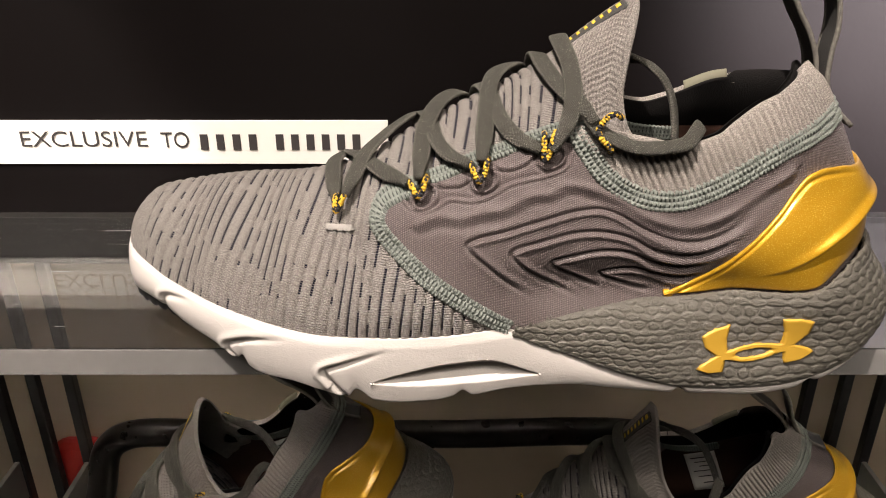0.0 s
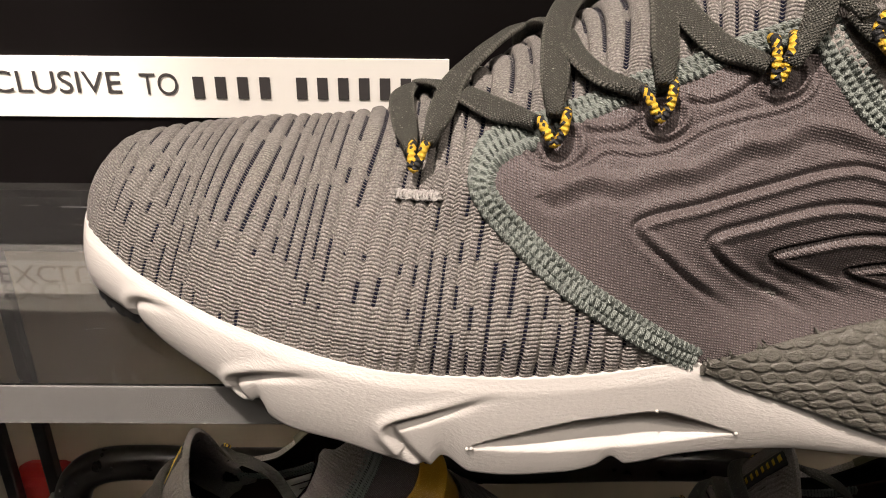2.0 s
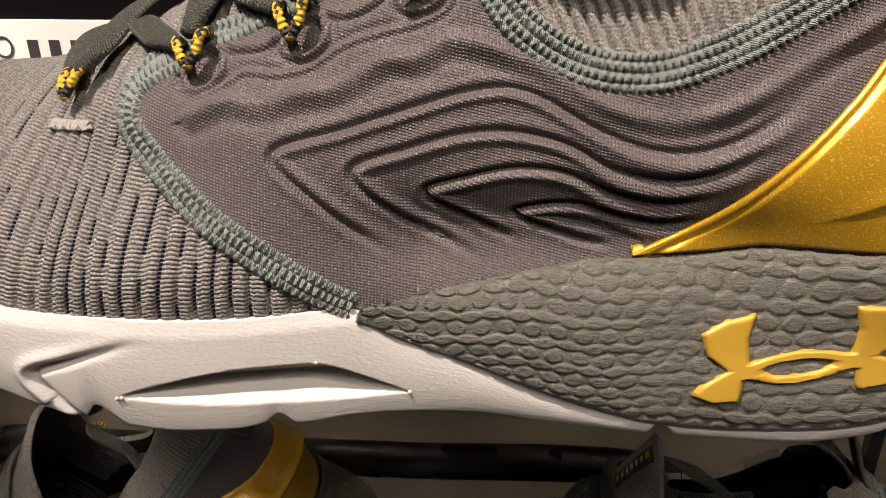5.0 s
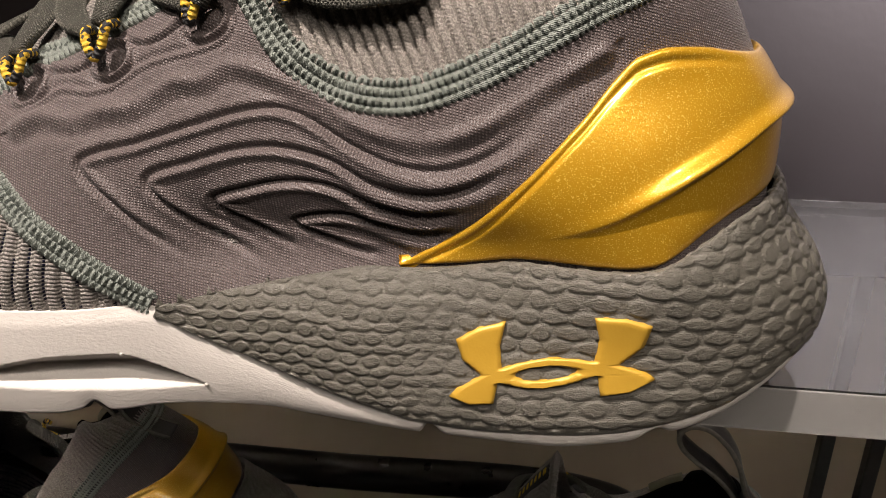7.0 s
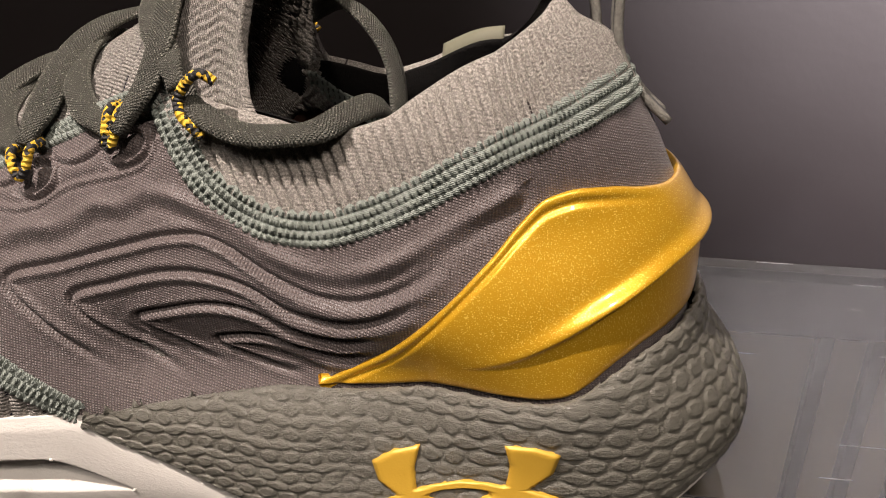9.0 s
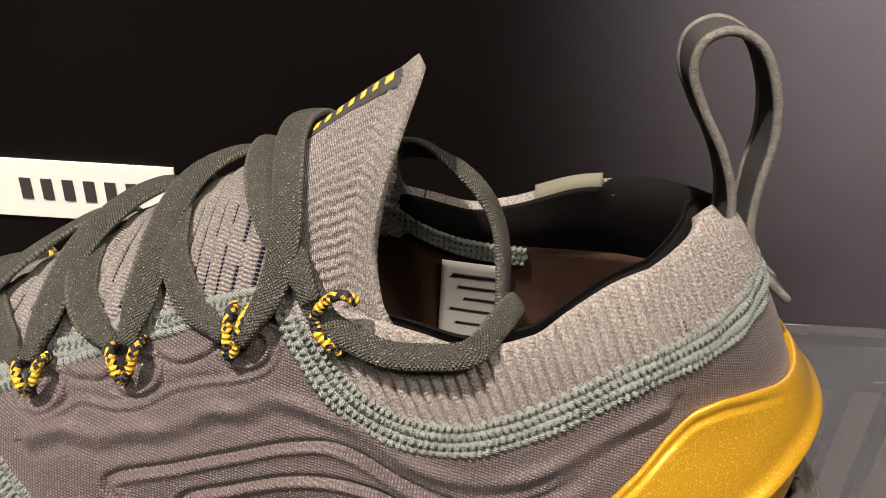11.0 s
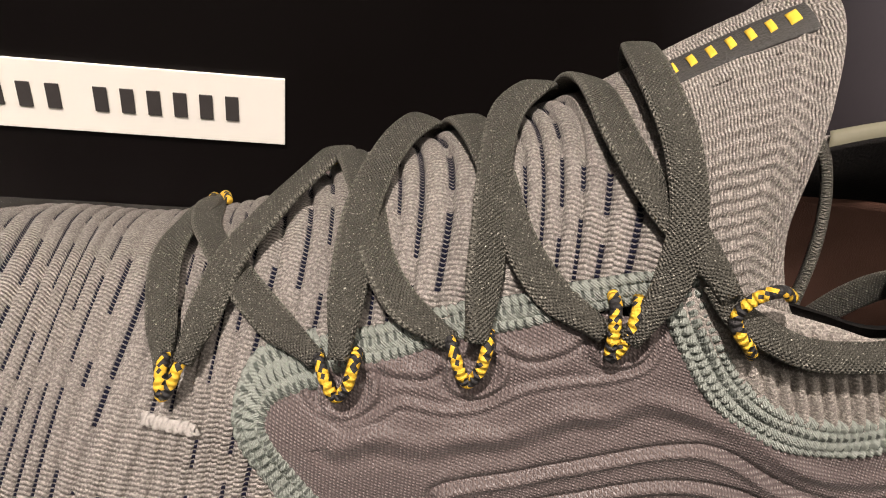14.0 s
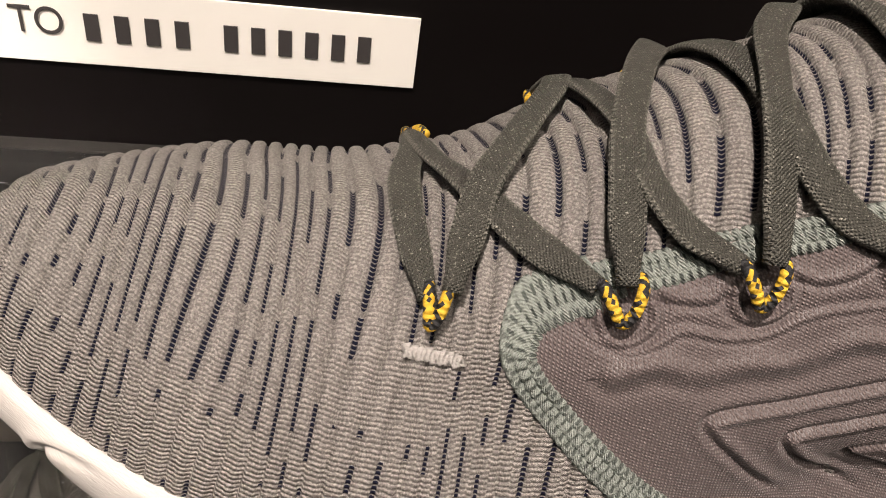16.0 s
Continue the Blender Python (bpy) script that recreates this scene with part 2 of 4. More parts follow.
SILVER = plain("silver_thread", (0.27, 0.255, 0.24), (0.48, 0.455, 0.43), 0.5, 1500, 0.0004, fine=2500)
YELLOW = plain("yellow_thread", (0.60, 0.40, 0.03), (0.72, 0.50, 0.05), 0.7, 900)
PAPER = plain("white_paper", (0.76, 0.74, 0.69), (0.80, 0.78, 0.73), 0.5, 20)
PRINT = plain("dark_grey_print", (0.028, 0.024, 0.024), (0.04, 0.036, 0.035), 0.6, 200)
BOARD = plain("dark_satin_board", (0.0028, 0.0021, 0.0021), (0.0048, 0.0035, 0.0035), 0.40, 7, 0.00005, fine=300, Specular_IOR_Level=0.14)
WALL = plain("brown_beige_wall", (0.35, 0.288, 0.213), (0.43, 0.355, 0.265), 0.8, 5)
BLACK_METAL = plain("black_metal", (0.012, 0.011, 0.011), (0.02, 0.019, 0.018), 0.4, 60)
GLOSS_BLACK = plain("gloss_black_paint", (0.010, 0.009, 0.008), (0.014, 0.012, 0.011), 0.22, 30)
GREY_METAL = plain("grey_metal", (0.25, 0.24, 0.23), (0.33, 0.32, 0.30), 0.4, 60, metal=0.6)
RED = plain("red_fabric", (0.32, 0.018, 0.014), (0.42, 0.03, 0.02), 0.8, 40, 0.0005)
DARK_BOX = plain("black_card", (0.006, 0.0055, 0.005), (0.010, 0.009, 0.008), 0.6, 12)
FLOOR = plain("shop_floor", (0.10, 0.09, 0.08), (0.16, 0.14, 0.12), 0.4, 3)
PLASTER = plain("shop_plaster", (0.13, 0.11, 0.10), (0.17, 0.15, 0.13), 0.8, 2)

# ---- shapes ----
BASE = Vector((0.02, 0.29, 1.0))  # the point on which the shoe's places are built


def mesh_of(name, verts, faces, uv=None, smooth=True):
    me = bpy.data.meshes.new(name)
    me.from_pydata([tuple(v) for v in verts], [], faces)
    if smooth:
        me.polygons.foreach_set("use_smooth", [True] * len(me.polygons))
    if uv is not None:
        layer = me.uv_layers.new(name="UVMap")
        index = np.empty(len(me.loops), np.int32)
        me.loops.foreach_get("vertex_index", index)
        layer.data.foreach_set("uv", np.asarray(uv, np.float32)[index].ravel())
    me.update()
    return me


def part(name, me, material, parent=None, label=""):
    me.materials.append(material)
    ob = new(name, me)
    if parent is not None:
        ob.parent = parent
    return tagged(ob, label)


def normals(p):
    n = np.cross(np.gradient(p, axis=0), np.gradient(p, axis=1))
    return n / np.maximum(np.linalg.norm(n, axis=-1, keepdims=True), 1e-12)


def sheet(name, p, uv, edge=0.0015, lift=None, flip=False, base=BASE, shell=False):
    """A smooth sheet over a grid of places; its border turns in by edge, or it closes behind at that depth."""
    n = normals(p) * (-1 if flip else 1)
    if lift is not None:
        p = p + n * lift[..., None]
        n = normals(p) * (-1 if flip else 1)
    q = np.pad(p, ((1, 1), (1, 1), (0, 0)), mode="edge")
    m = np.pad(n, ((1, 1), (1, 1), (0, 0)), mode="edge")
    w = np.pad(uv, ((1, 1), (1, 1), (0, 0)), mode="edge")
    rim = np.ones(q.shape[:2], bool)
    rim[1:-1, 1:-1] = False
    q = np.where(rim[..., None], q - m * edge, q)
    rows, cols = q.shape[:2]
    idx = np.arange(rows * cols).reshape(rows, cols)
    f = np.stack([idx[:-1, :-1], idx[1:, :-1], idx[1:, 1:], idx[:-1, 1:]], -1).reshape(-1, 4)
    if flip:
        f = f[:, ::-1]
    verts, uvs, faces = q.reshape(-1, 3) - np.array(base), w.reshape(-1, 2), f.tolist()
    if shell:
        k = len(verts)
        inner = p - n * edge
        r2, c2 = p.shape[:2]
        jdx = np.arange(r2 * c2).reshape(r2, c2) + k
        b = np.stack([jdx[:-1, :-1], jdx[:-1, 1:], jdx[1:, 1:], jdx[1:, :-1]], -1).reshape(-1, 4)
        if flip:
            b = b[:, ::-1]
        verts = np.concatenate([verts, inner.reshape(-1, 3) - np.array(base)])
        uvs = np.concatenate([uvs, uv.reshape(-1, 2)])
        faces += b.tolist()
    return mesh_of(name, verts, faces, uvs)


def block(name, lo, hi, bevel=0.001, base=(0, 0, 0)):
    bm = bmesh.new()
    bmesh.ops.create_cube(bm, size=1)
    lo, hi = Vector(lo), Vector(hi)
    for v in bm.verts:
        v.co = Vector([(lo[i] + hi[i]) / 2 + v.co[i] * (hi[i] - lo[i]) - base[i] for i in range(3)])
    if bevel:
        bmesh.ops.bevel(bm, geom=list(bm.edges), offset=bevel, segments=2, affect="EDGES", profile=0.5)
    me = bpy.data.meshes.new(name)
    bm.to_mesh(me), bm.free()
    return me


def band(name, path, ups, wide, thick, sides=14, base=BASE, round_ends=True, power=3.0):
    """A flat strap swept along a path; ups are the directions of its face."""
    path, ups = np.asarray(path, float), np.asarray(ups, float)
    t = np.gradient(path, axis=0)
    t /= np.linalg.norm(t, axis=1, keepdims=True)
    ups = ups - t * (ups * t).sum(1, keepdims=True)
    ups /= np.linalg.norm(ups, axis=1, keepdims=True)
    across = np.cross(t, ups)
    ang = np.linspace(0, 2 * np.pi, sides, endpoint=False)
    ca, sa = np.cos(ang), np.sin(ang)
    cx, cy = np.sign(ca) * np.abs(ca) ** (2 / power), np.sign(sa) * np.abs(sa) ** (2 / power)
    wide = np.broadcast_to(np.asarray(wide, float), (len(path),))
    thick = np.broadcast_to(np.asarray(thick, float), (len(path),))
    p = path[:, None] + across[:, None] * (cx[None, :, None] * wide[:, None, None] / 2) + ups[:, None] * (cy[None, :, None] * thick[:, None, None] / 2)
    s = np.concatenate([[0], np.cumsum(np.linalg.norm(np.diff(path, axis=0), axis=1))])
    uv = np.stack(np.broadcast_arrays(s[:, None], cx[None] * wide[:, None] / 2), -1)
    n, k = p.shape[:2]
    idx = np.arange(n * k).reshape(n, k)
    nxt = np.roll(idx, -1, axis=1)
    f = np.stack([idx[:-1], idx[1:], nxt[1:], nxt[:-1]], -1).reshape(-1, 4).tolist()
    f += [idx[0].tolist(), idx[-1][::-1].tolist()]
    return mesh_of(name, p.reshape(-1, 3) - np.array(base), f, uv.reshape(-1, 2))


def glide(points, count):
    """A smooth path through a few places."""
    pts = np.asarray(points, float)
    d = np.concatenate([[0], np.cumsum(np.sqrt(np.linalg.norm(np.diff(pts, axis=0), axis=1)))])
    m = np.gradient(pts, d, axis=0)
    x = np.linspace(0, d[-1], count)
    i = np.clip(np.searchsorted(d, x) - 1, 0, len(d) - 2)
    h = (d[i + 1] - d[i])[:, None]
    t = ((x - d[i])[:, None]) / h
    return (1 + 2 * t) * (1 - t) ** 2 * pts[i] + t * (1 - t) ** 2 * h * m[i] + t * t * (3 - 2 * t) * pts[i + 1] + t * t * (t - 1) * h * m[i + 1]


def spline(pts):
    """Smooth curve through a few (x, z) stations."""
    p=np.array(sorted(pts),float); X,Y=p[:,0],p[:,1]
    d=np.diff(Y)/np.diff(X); m=np.zeros(len(X)); m[0],m[-1]=d[0],d[-1]
    for i in range(1,len(X)-1):
        m[i]=0 if d[i-1]*d[i]<=0 else 2*d[i-1]*d[i]/(d[i-1]+d[i])
    def f(x):
        x=np.clip(np.asarray(x,float),X[0],X[-1]); i=np.clip(np.searchsorted(X,x)-1,0,len(X)-2)
        h=X[i+1]-X[i]; t=(x-X[i])/h
        return (1+2*t)*(1-t)**2*Y[i]+t*(1-t)**2*h*m[i]+t*t*(3-2*t)*Y[i+1]+t*t*(t-1)*h*m[i+1]
    return f
X1,R=0.115,0.042
XM=X1+np.pi*R/2
mid=spline([(-.14,.306),(-.05,.304),(0,.298),(.05,.293),(.1,.288),(.18,.286)])
half = spline([(-.1330, .0), (-.131, .0115), (-.1245, .022), (-.115, .0312), (-.100, .0415), (-.084, .050), (-.06, .0585), (-.045, .061), (-.02, .0575), (.0, .054), (.03, .049), (.06, .047), (.1, .045), (.18, .044)])
foot = spline([(-.1330, 1.030), (-.12, 1.026), (-.08, 1.020), (-.04, 1.018), (.0, 1.020), (.04, 1.020), (.08, 1.014), (.18, 1.012)])
ridge = spline([(-.1330, 1.031), (-.132, 1.0425), (-.128, 1.0500), (-.118, 1.0582), (-.10, 1.0608), (-.07, 1.0632), (-.05, 1.0675), (-.03, 1.0755), (-.01, 1.0865), (.011, 1.097), (.036, 1.1135), (.06, 1.1200), (.10, 1.1225), (.14, 1.132), (.18, 1.135)])
crown = spline([(-.1330, 1.031), (-.132, 1.0425), (-.128, 1.0500), (-.118, 1.0582), (-.10, 1.0608), (-.07, 1.0632), (-.05, 1.0675), (-.03, 1.0755), (-.01, 1.0865), (.011, 1.0978), (.036, 1.1122), (.0705, 1.1378), (.082, 1.142)])
back = spline([(.99, .1680), (1.005, .1725), (1.016, .1750), (1.024, .1750), (1.032, .1720), (1.041, .1655), (1.046, .1622), (1.059, .1612), (1.065, .1610), (1.071, .1597), (1.08, .1545), (1.09, .1495), (1.10, .1435), (1.11, .1370), (1.12, .1310)])
HOLLOWS = ((-.028, 1.052, .024, .0105, .0050), (.075, 1.096, .030, .011, -.0030), (.132, 1.077, .020, .012, .0045), (.112, 1.024, .032, .011, .0036), (-.012, 1.030, .045, .008, -.0018))


def hollow(x, z):
    """How far the outer side lies inside (or, below zero, outside) the plain arch."""
    return sum(deep * np.exp(-((x - x0) / wx) ** 2 - ((z - z0) / wz) ** 2) for x0, z0, wx, wz, deep in HOLLOWS)


def smooth(x, lo, hi):
    t = np.clip((x - lo) / (hi - lo), 0, 1)
    return t * t * (3 - 2 * t)


def lean(x, th):
    """The crest of the forefoot leans to the outer side; th is 0 there and pi on the inner side."""
    return 0.0105 * smooth(x, -.085, -.045) * (1 - smooth(x, -.035, .0)) * smooth(th, 1.0, 1.9)


def surf(a,z,out=0.0):
    a=np.asarray(a,float); z=np.asarray(z,float)
    a2=np.where(a>XM,2*XM-a,a); side=np.where(a>XM,1.0,-1.0)
    psi=np.clip((a2-X1)/R,0,np.pi/2)
    x=np.where(a2>X1,X1+(back(z)+out-X1)*np.sin(psi),a2)
    q=np.clip((z-foot(x))/(ridge(x)-foot(x)),0,1)
    w=half(np.minimum(x,.16))*np.sqrt(1-q*q)*np.cos(psi)+out*np.cos(psi)
    # the waist draws in above the sole
    w=w-.0062*np.exp(-((z-1.0405)/.0105)**2)*np.clip((x-.004)/.035,0,1)**2*np.clip((.135-x)/.03,0,1)
    w=np.where(side<0,w-hollow(x,z)*np.cos(psi)*np.sqrt(1-q*q),w)
    th=np.where(side<0,np.arcsin(q),np.pi-np.arcsin(q))
    return np.stack(np.broadcast_arrays(x,mid(x)+side*w-lean(x,th),z),-1)


def along(a):
    """The place on the outer side that answers to a on either side."""
    return np.where(a > XM, 2 * XM - a, a)


def steps(a0, a1, fine, coarse):
    """Stations round the heel, close on the outer side and wide apart on the inner one."""
    return np.concatenate([np.arange(a0, XM + 0.012, fine), np.arange(XM + 0.012 + coarse, a1, coarse), [a1]])


def wrap(name, a, low, high, rows, out, lift=None, edge=0.0015, unlike=False):
    aa = along(a)
    top = high(a if unlike else aa)
    f = np.linspace(0, 1, rows)
    A = np.repeat(a[:, None], rows, 1)
    Z = low(aa)[:, None] * (1 - f) + top[:, None] * f
    p = surf(A, Z, out)
    h = lift(along(A), Z, f[None]) if lift else None
    uv = np.stack([A, Z], -1)
    return sheet(name, p, uv, edge, h)


def line_distance(a, z, pts):
    """Signed distance in the unrolled side (positive below the line), and the place along it."""
    pts = glide(np.array(pts), 90)
    best = np.full(a.shape, 1.0)
    sign = np.ones(a.shape)
    where = np.zeros(a.shape)
    for i in range(len(pts) - 1):
        p, q = pts[i], pts[i + 1]
        d = q - p
        t = np.clip(((a - p[0]) * d[0] + (z - p[1]) * d[1]) / (d @ d), 0, 1)
        dx, dz = a - p[0] - t * d[0], z - p[1] - t * d[1]
        r = np.hypot(dx, dz)
        near = r < best
        best = np.where(near, r, best)
        sign = np.where(near, np.sign(dx * d[1] - dz * d[0]), sign)
        where = np.where(near, (i + t) / (len(pts) - 1), where)
    return best * sign, where


# ---- the sneaker ----
TOP_LINE = spline([(-.1330, 1.0388), (-.13, 1.0382), (-.1194, 1.0365), (-.1092, 1.0338), (-.0992, 1.0318), (-.0837, 1.0288), (-.0695, 1.0269), (-.056, 1.0252), (-.0433, 1.024), (-.0305, 1.0231), (-.0178, 1.0225), (-.005, 1.0228), (.0081, 1.0237), (.02, 1.0252), (.0232, 1.0254), (.0265, 1.0247), (.0345, 1.0212), (.0482, 1.0163), (.0617, 1.0112), (.0747, 1.0071), (.0878, 1.0044), (.1009, 1.0039), (.1137, 1.0045), (.1232, 1.0055), (.1324, 1.0074), (.1424, 1.0101), (.1473, 1.0128), (.1548, 1.0162), (.166, 1.0185), (XM, 1.019)])
SOLE_LINE = spline([(-.1330, 1.0215), (-.128, 1.0225), (-.1185, 1.0235), (-.1099, 1.0226), (-.1017, 1.0188), (-.0847, 1.0127), (-.0794, 1.0086), (-.0759, 1.0115), (-.0734, 1.0071), (-.0677, 1.0051), (-.0567, 1.0042), (-.0433, 1.0008), (-.0362, .9981), (-.0326, 1.0019), (-.0259, .9967), (-.0167, .9955), (-.0032, .9961), (.0035, .9976), (.0074, 1.0002), (.0113, .9978), (.024, 1.0), (.0371, 1.0015), (.0503, 1.0022), (.0612, 1.0014), (.0747, 1.0005), (.0857, 1.0), (.0882, 1.0029), (.0921, 1.0), (.1013, .9998), (.114, .9996), (.1232, 1.0008), (.1278, 1.0016), (.1314, 1.0045), (.1346, 1.0031), (.1427, 1.0057), (.1498, 1.009), (.158, 1.0125), (.17, 1.0145), (XM, 1.015)])
STRIP_LOW = [(.0495, 1.0865), (.058, 1.078), (.0662, 1.0725), (.0755, 1.0702), (.0845, 1.0708), (.0945, 1.0738), (.1098, 1.0818), (.1225, 1.0885), (.1399, 1.0945), (.158, 1.0975), (XM, 1.098)]
PANEL_TOP = spline([(-.0245, 1.0620), (-.0202, 1.0664), (-.0146, 1.0715), (-.0043, 1.0765), (.0046, 1.0795), (.0152, 1.0825), (.0247, 1.0872), (.0318, 1.0900), (.0456, 1.0915)] + [(a, z + 0.002) for a, z in STRIP_LOW])
PANEL_LOW = spline([(-.0245, 1.0605), (-.021, 1.0570), (-.016, 1.0535), (-.0061, 1.046), (.0067, 1.0372), (.0205, 1.0275), (.027, 1.0240), (.035, 1.0262), (.0492, 1.0298), (.0627, 1.0325), (.0818, 1.0345), (.12, 1.037), (XM, 1.04)])
RIM = spline([(.044, 1.1), (.058, 1.0965), (.0719, 1.0943), (.082, 1.0926), (.0942, 1.0955), (.1, 1.0995), (.11, 1.1058), (.12, 1.1100), (.1346, 1.1150), (.142, 1.1174), (.147, 1.1176), (.155, 1.1145), (XM, 1.1105), (2 * XM - .155, 1.1070), (2 * XM - .128, 1.105), (2 * XM - .11, 1.1035), (2 * XM - .0917, 1.0955), (2 * XM - .082, 1.0926), (2 * XM - .0719, 1.0943), (2 * XM - .058, 1.0965), (2 * XM - .044, 1.1)])
GOLD_TOP = spline([(.0805, 1.0373), (.0942, 1.0464), (.1055, 1.0574), (.1158, 1.069), (.1222, 1.0772), (.1282, 1.0821), (.1356, 1.0836), (.1445, 1.0832), (.1512, 1.0822), (.165, 1.081), (XM, 1.081)])
GOLD_LOW = spline([(.0805, 1.0371), (.0942, 1.0385), (.1062, 1.0403), (.1169, 1.0409), (.1246, 1.0409), (.1293, 1.0414), (.1356, 1.044), (.142, 1.0478), (.1502, 1.0508), (.165, 1.0525), (XM, 1.053)])
GOLD_RIDGE = [(.1105, 1.0464), (.1208, 1.0507), (.1293, 1.0554), (.1392, 1.0609), (.1537, 1.0673), (.17, 1.0695), (XM + 0.004, 1.07)]
SCALE_TOP = spline([(.0255, 1.0259), (.035, 1.0286), (.0492, 1.032), (.0627, 1.0349), (.0758, 1.0373), (.0818, 1.0374), (.0942, 1.0387), (.1062, 1.0405), (.1246, 1.0411), (.1293, 1.0416), (.1356, 1.0441), (.142, 1.0475), (.15, 1.0505), (.165, 1.0525), (XM, 1.053)])
EYELETS = [(-.0390, 1.0622), (-.0090, 1.0710), (.0127, 1.0777), (.0361, 1.0867), (.0550, 1.0948)]


def over(x, angle, out=0.0):
    """A place on the upper's arch: angle 0 on the outer side, 180 on the inner one."""
    x, th = np.asarray(x, float), np.radians(np.asarray(angle, float))
    out = np.asarray(out, float)
    w = half(x) + out
    z = foot(x) + (crown(x) - foot(x) + out) * np.sin(th)
    p = np.stack(np.broadcast_arrays(x, mid(x) - (w - hollow(x, z) * (th < np.pi / 2)) * np.cos(th) - lean(x, th), z), -1)
    return p


def arch_angle(x, z):
    return float(np.degrees(np.arcsin(np.clip((z - foot(x)) / (crown(x) - foot(x)), -1, 1))))


def sneaker():
    shoe = new("sneaker")
    shoe.empty_display_size = 0.05

    # knitted forefoot: slanting ribs, one mesh of its own
    x = np.concatenate([-.1329 + .0025 * np.linspace(0, 1, 8) ** 2, np.arange(-.1303, .047, .00036)])
    ang = np.concatenate([np.arange(0, 118, 0.85), np.arange(118, 181, 3.0), [180]])
    X, A = np.meshgrid(x, ang, indexing="ij")
    p = over(X, A)
    arc = np.cumsum(np.linalg.norm(np.diff(p, axis=1, prepend=p[:, :1]), axis=-1), axis=1)
    sway = 0.0016 * np.sin(X * 210 + 1.0) * np.sin(np.radians(A) * 1.3)
    rib = 0.5 + (X + 0.137 - 0.011 * np.sin(np.radians(np.minimum(A, 110))) ** 1.5 + sway) / 0.0039
    fade = smooth(X, -.1365, -.125)
    gap = np.abs(rib - np.floor(rib) - 0.5) * 0.0039
    lift = fade * (0.0005 * np.abs(np.cos(np.pi * rib)) - 0.0011 * np.exp(-(gap / 0.00050) ** 2))
    under = smooth(X, -.022, -.017) * (1 - smooth(p[..., 2], PANEL_TOP(X), PANEL_TOP(X) + .002)) * smooth(p[..., 2], PANEL_LOW(X) - .0005, PANEL_LOW(X) + .002) * (A < 90)
    lift = lift - 0.006 * under
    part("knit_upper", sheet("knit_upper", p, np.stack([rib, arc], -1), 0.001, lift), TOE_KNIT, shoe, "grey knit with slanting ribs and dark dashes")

    # tongue
    ang = np.linspace(36, 144, 330)
    edge_x = spline([(1.05, .078), (1.088, .0720), (1.0945, .0680), (1.103, .0640), (1.112, .0626), (1.119, .0638), (1.126, .0658), (1.1375, .0706)])
    last = edge_x(over(0.065, ang)[:, 2])
    f = np.linspace(0, 1, 90)[:, None]
    X = 0.0405 + (last[None] - 0.0405) * f
    A = np.repeat(ang[None], 90, 0)
    p = over(X, A, 0.0001 - 0.0065 * np.maximum(smooth(X, .048, .062), 0.7) * (1 - smooth(np.minimum(A, 180 - A), 48, 68)))
    arc = np.cumsum(np.linalg.norm(np.diff(p, axis=1, prepend=p[:, :1]), axis=-1), axis=1)
    rows = (arc - X * 0.25) / 0.0022
    rows = np.where(f > 0.76, (arc - .25 * X + 0.9 * (X - (0.0405 + (last[None] - 0.0405) * 0.76))) / 0.0022, rows)
    lift = 0.00036 * np.cos(2 * np.pi * rows) * (1 - smooth(f, 0.86, 0.98)) + 0.0012 * smooth(f, 0.85, 1.0) * np.ones_like(X)
    tongue = part("tongue", sheet("tongue", p, np.stack([rows, X * 2], -1), 0.0028, lift, shell=True), TONGUE_KNIT, shoe, "ribbed grey knit tongue")
    X, A = np.meshgrid(np.linspace(.0425, .0655, 40), np.linspace(81.5, 91.0, 14), indexing="ij")
    A = A + (.0655 - X) * 180
    part("label", sheet("label", over(X, A, 0.0006), np.stack([X, A * .001], -1), 0.0005), TAPE, tongue, "dark woven strip with yellow marks")
    for i in range(8):
        x0 = .0440 + i * .0026
        X, A = np.meshgrid(np.linspace(x0, x0 + (.0010 if i != 7 else .0016), 4), np.linspace(84.6, 88.4, 6), indexing="ij")
        A = A + (.0655 - X) * 180 + (X - x0) * 500
        part("mark", sheet("mark", over(X, A, 0.0009), np.stack([X, A * .001], -1), 0.0002), YELLOW, tongue)

    # moulded side panel
    a = steps(-.0245, 2 * XM + .0245, 0.00036, 0.003)
    upper = [
        [(.0085, 1.0563), (.0237, 1.0618), (.0375, 1.0664), (.0471, 1.0693), (.0549, 1.0702), (.0612, 1.0685), (.0712, 1.0632), (.0807, 1.0597), (.0899, 1.0594), (.0995, 1.0629), (.1105, 1.0714)],
        [(.0244, 1.0536), (.0361, 1.0586), (.0471, 1.0618), (.0559, 1.0624), (.0662, 1.0603), (.0758, 1.0554), (.0853, 1.0539), (.0949, 1.056), (.1052, 1.0621)],
        [(.0389, 1.0496), (.0478, 1.0533), (.057, 1.0554), (.0658, 1.0548), (.0758, 1.0507), (.0857, 1.0493), (.0952, 1.0513)],
        [(.0566, 1.0455), (.0605, 1.0472), (.0683, 1.0481), (.0758, 1.0464), (.0857, 1.0446), (.0928, 1.0464)],
    ]
    lower = [
        [(.0085, 1.0563), (.0166, 1.0481), (.0255, 1.0409), (.0357, 1.0339)],
        [(.0244, 1.0536), (.034, 1.044), (.0428, 1.0391), (.052, 1.0345)],
        [(.0389, 1.0496), (.0499, 1.0429), (.0602, 1.0379)],
        [(.0566, 1.0455), (.068, 1.0406), (.0782, 1.0382)],
    ]
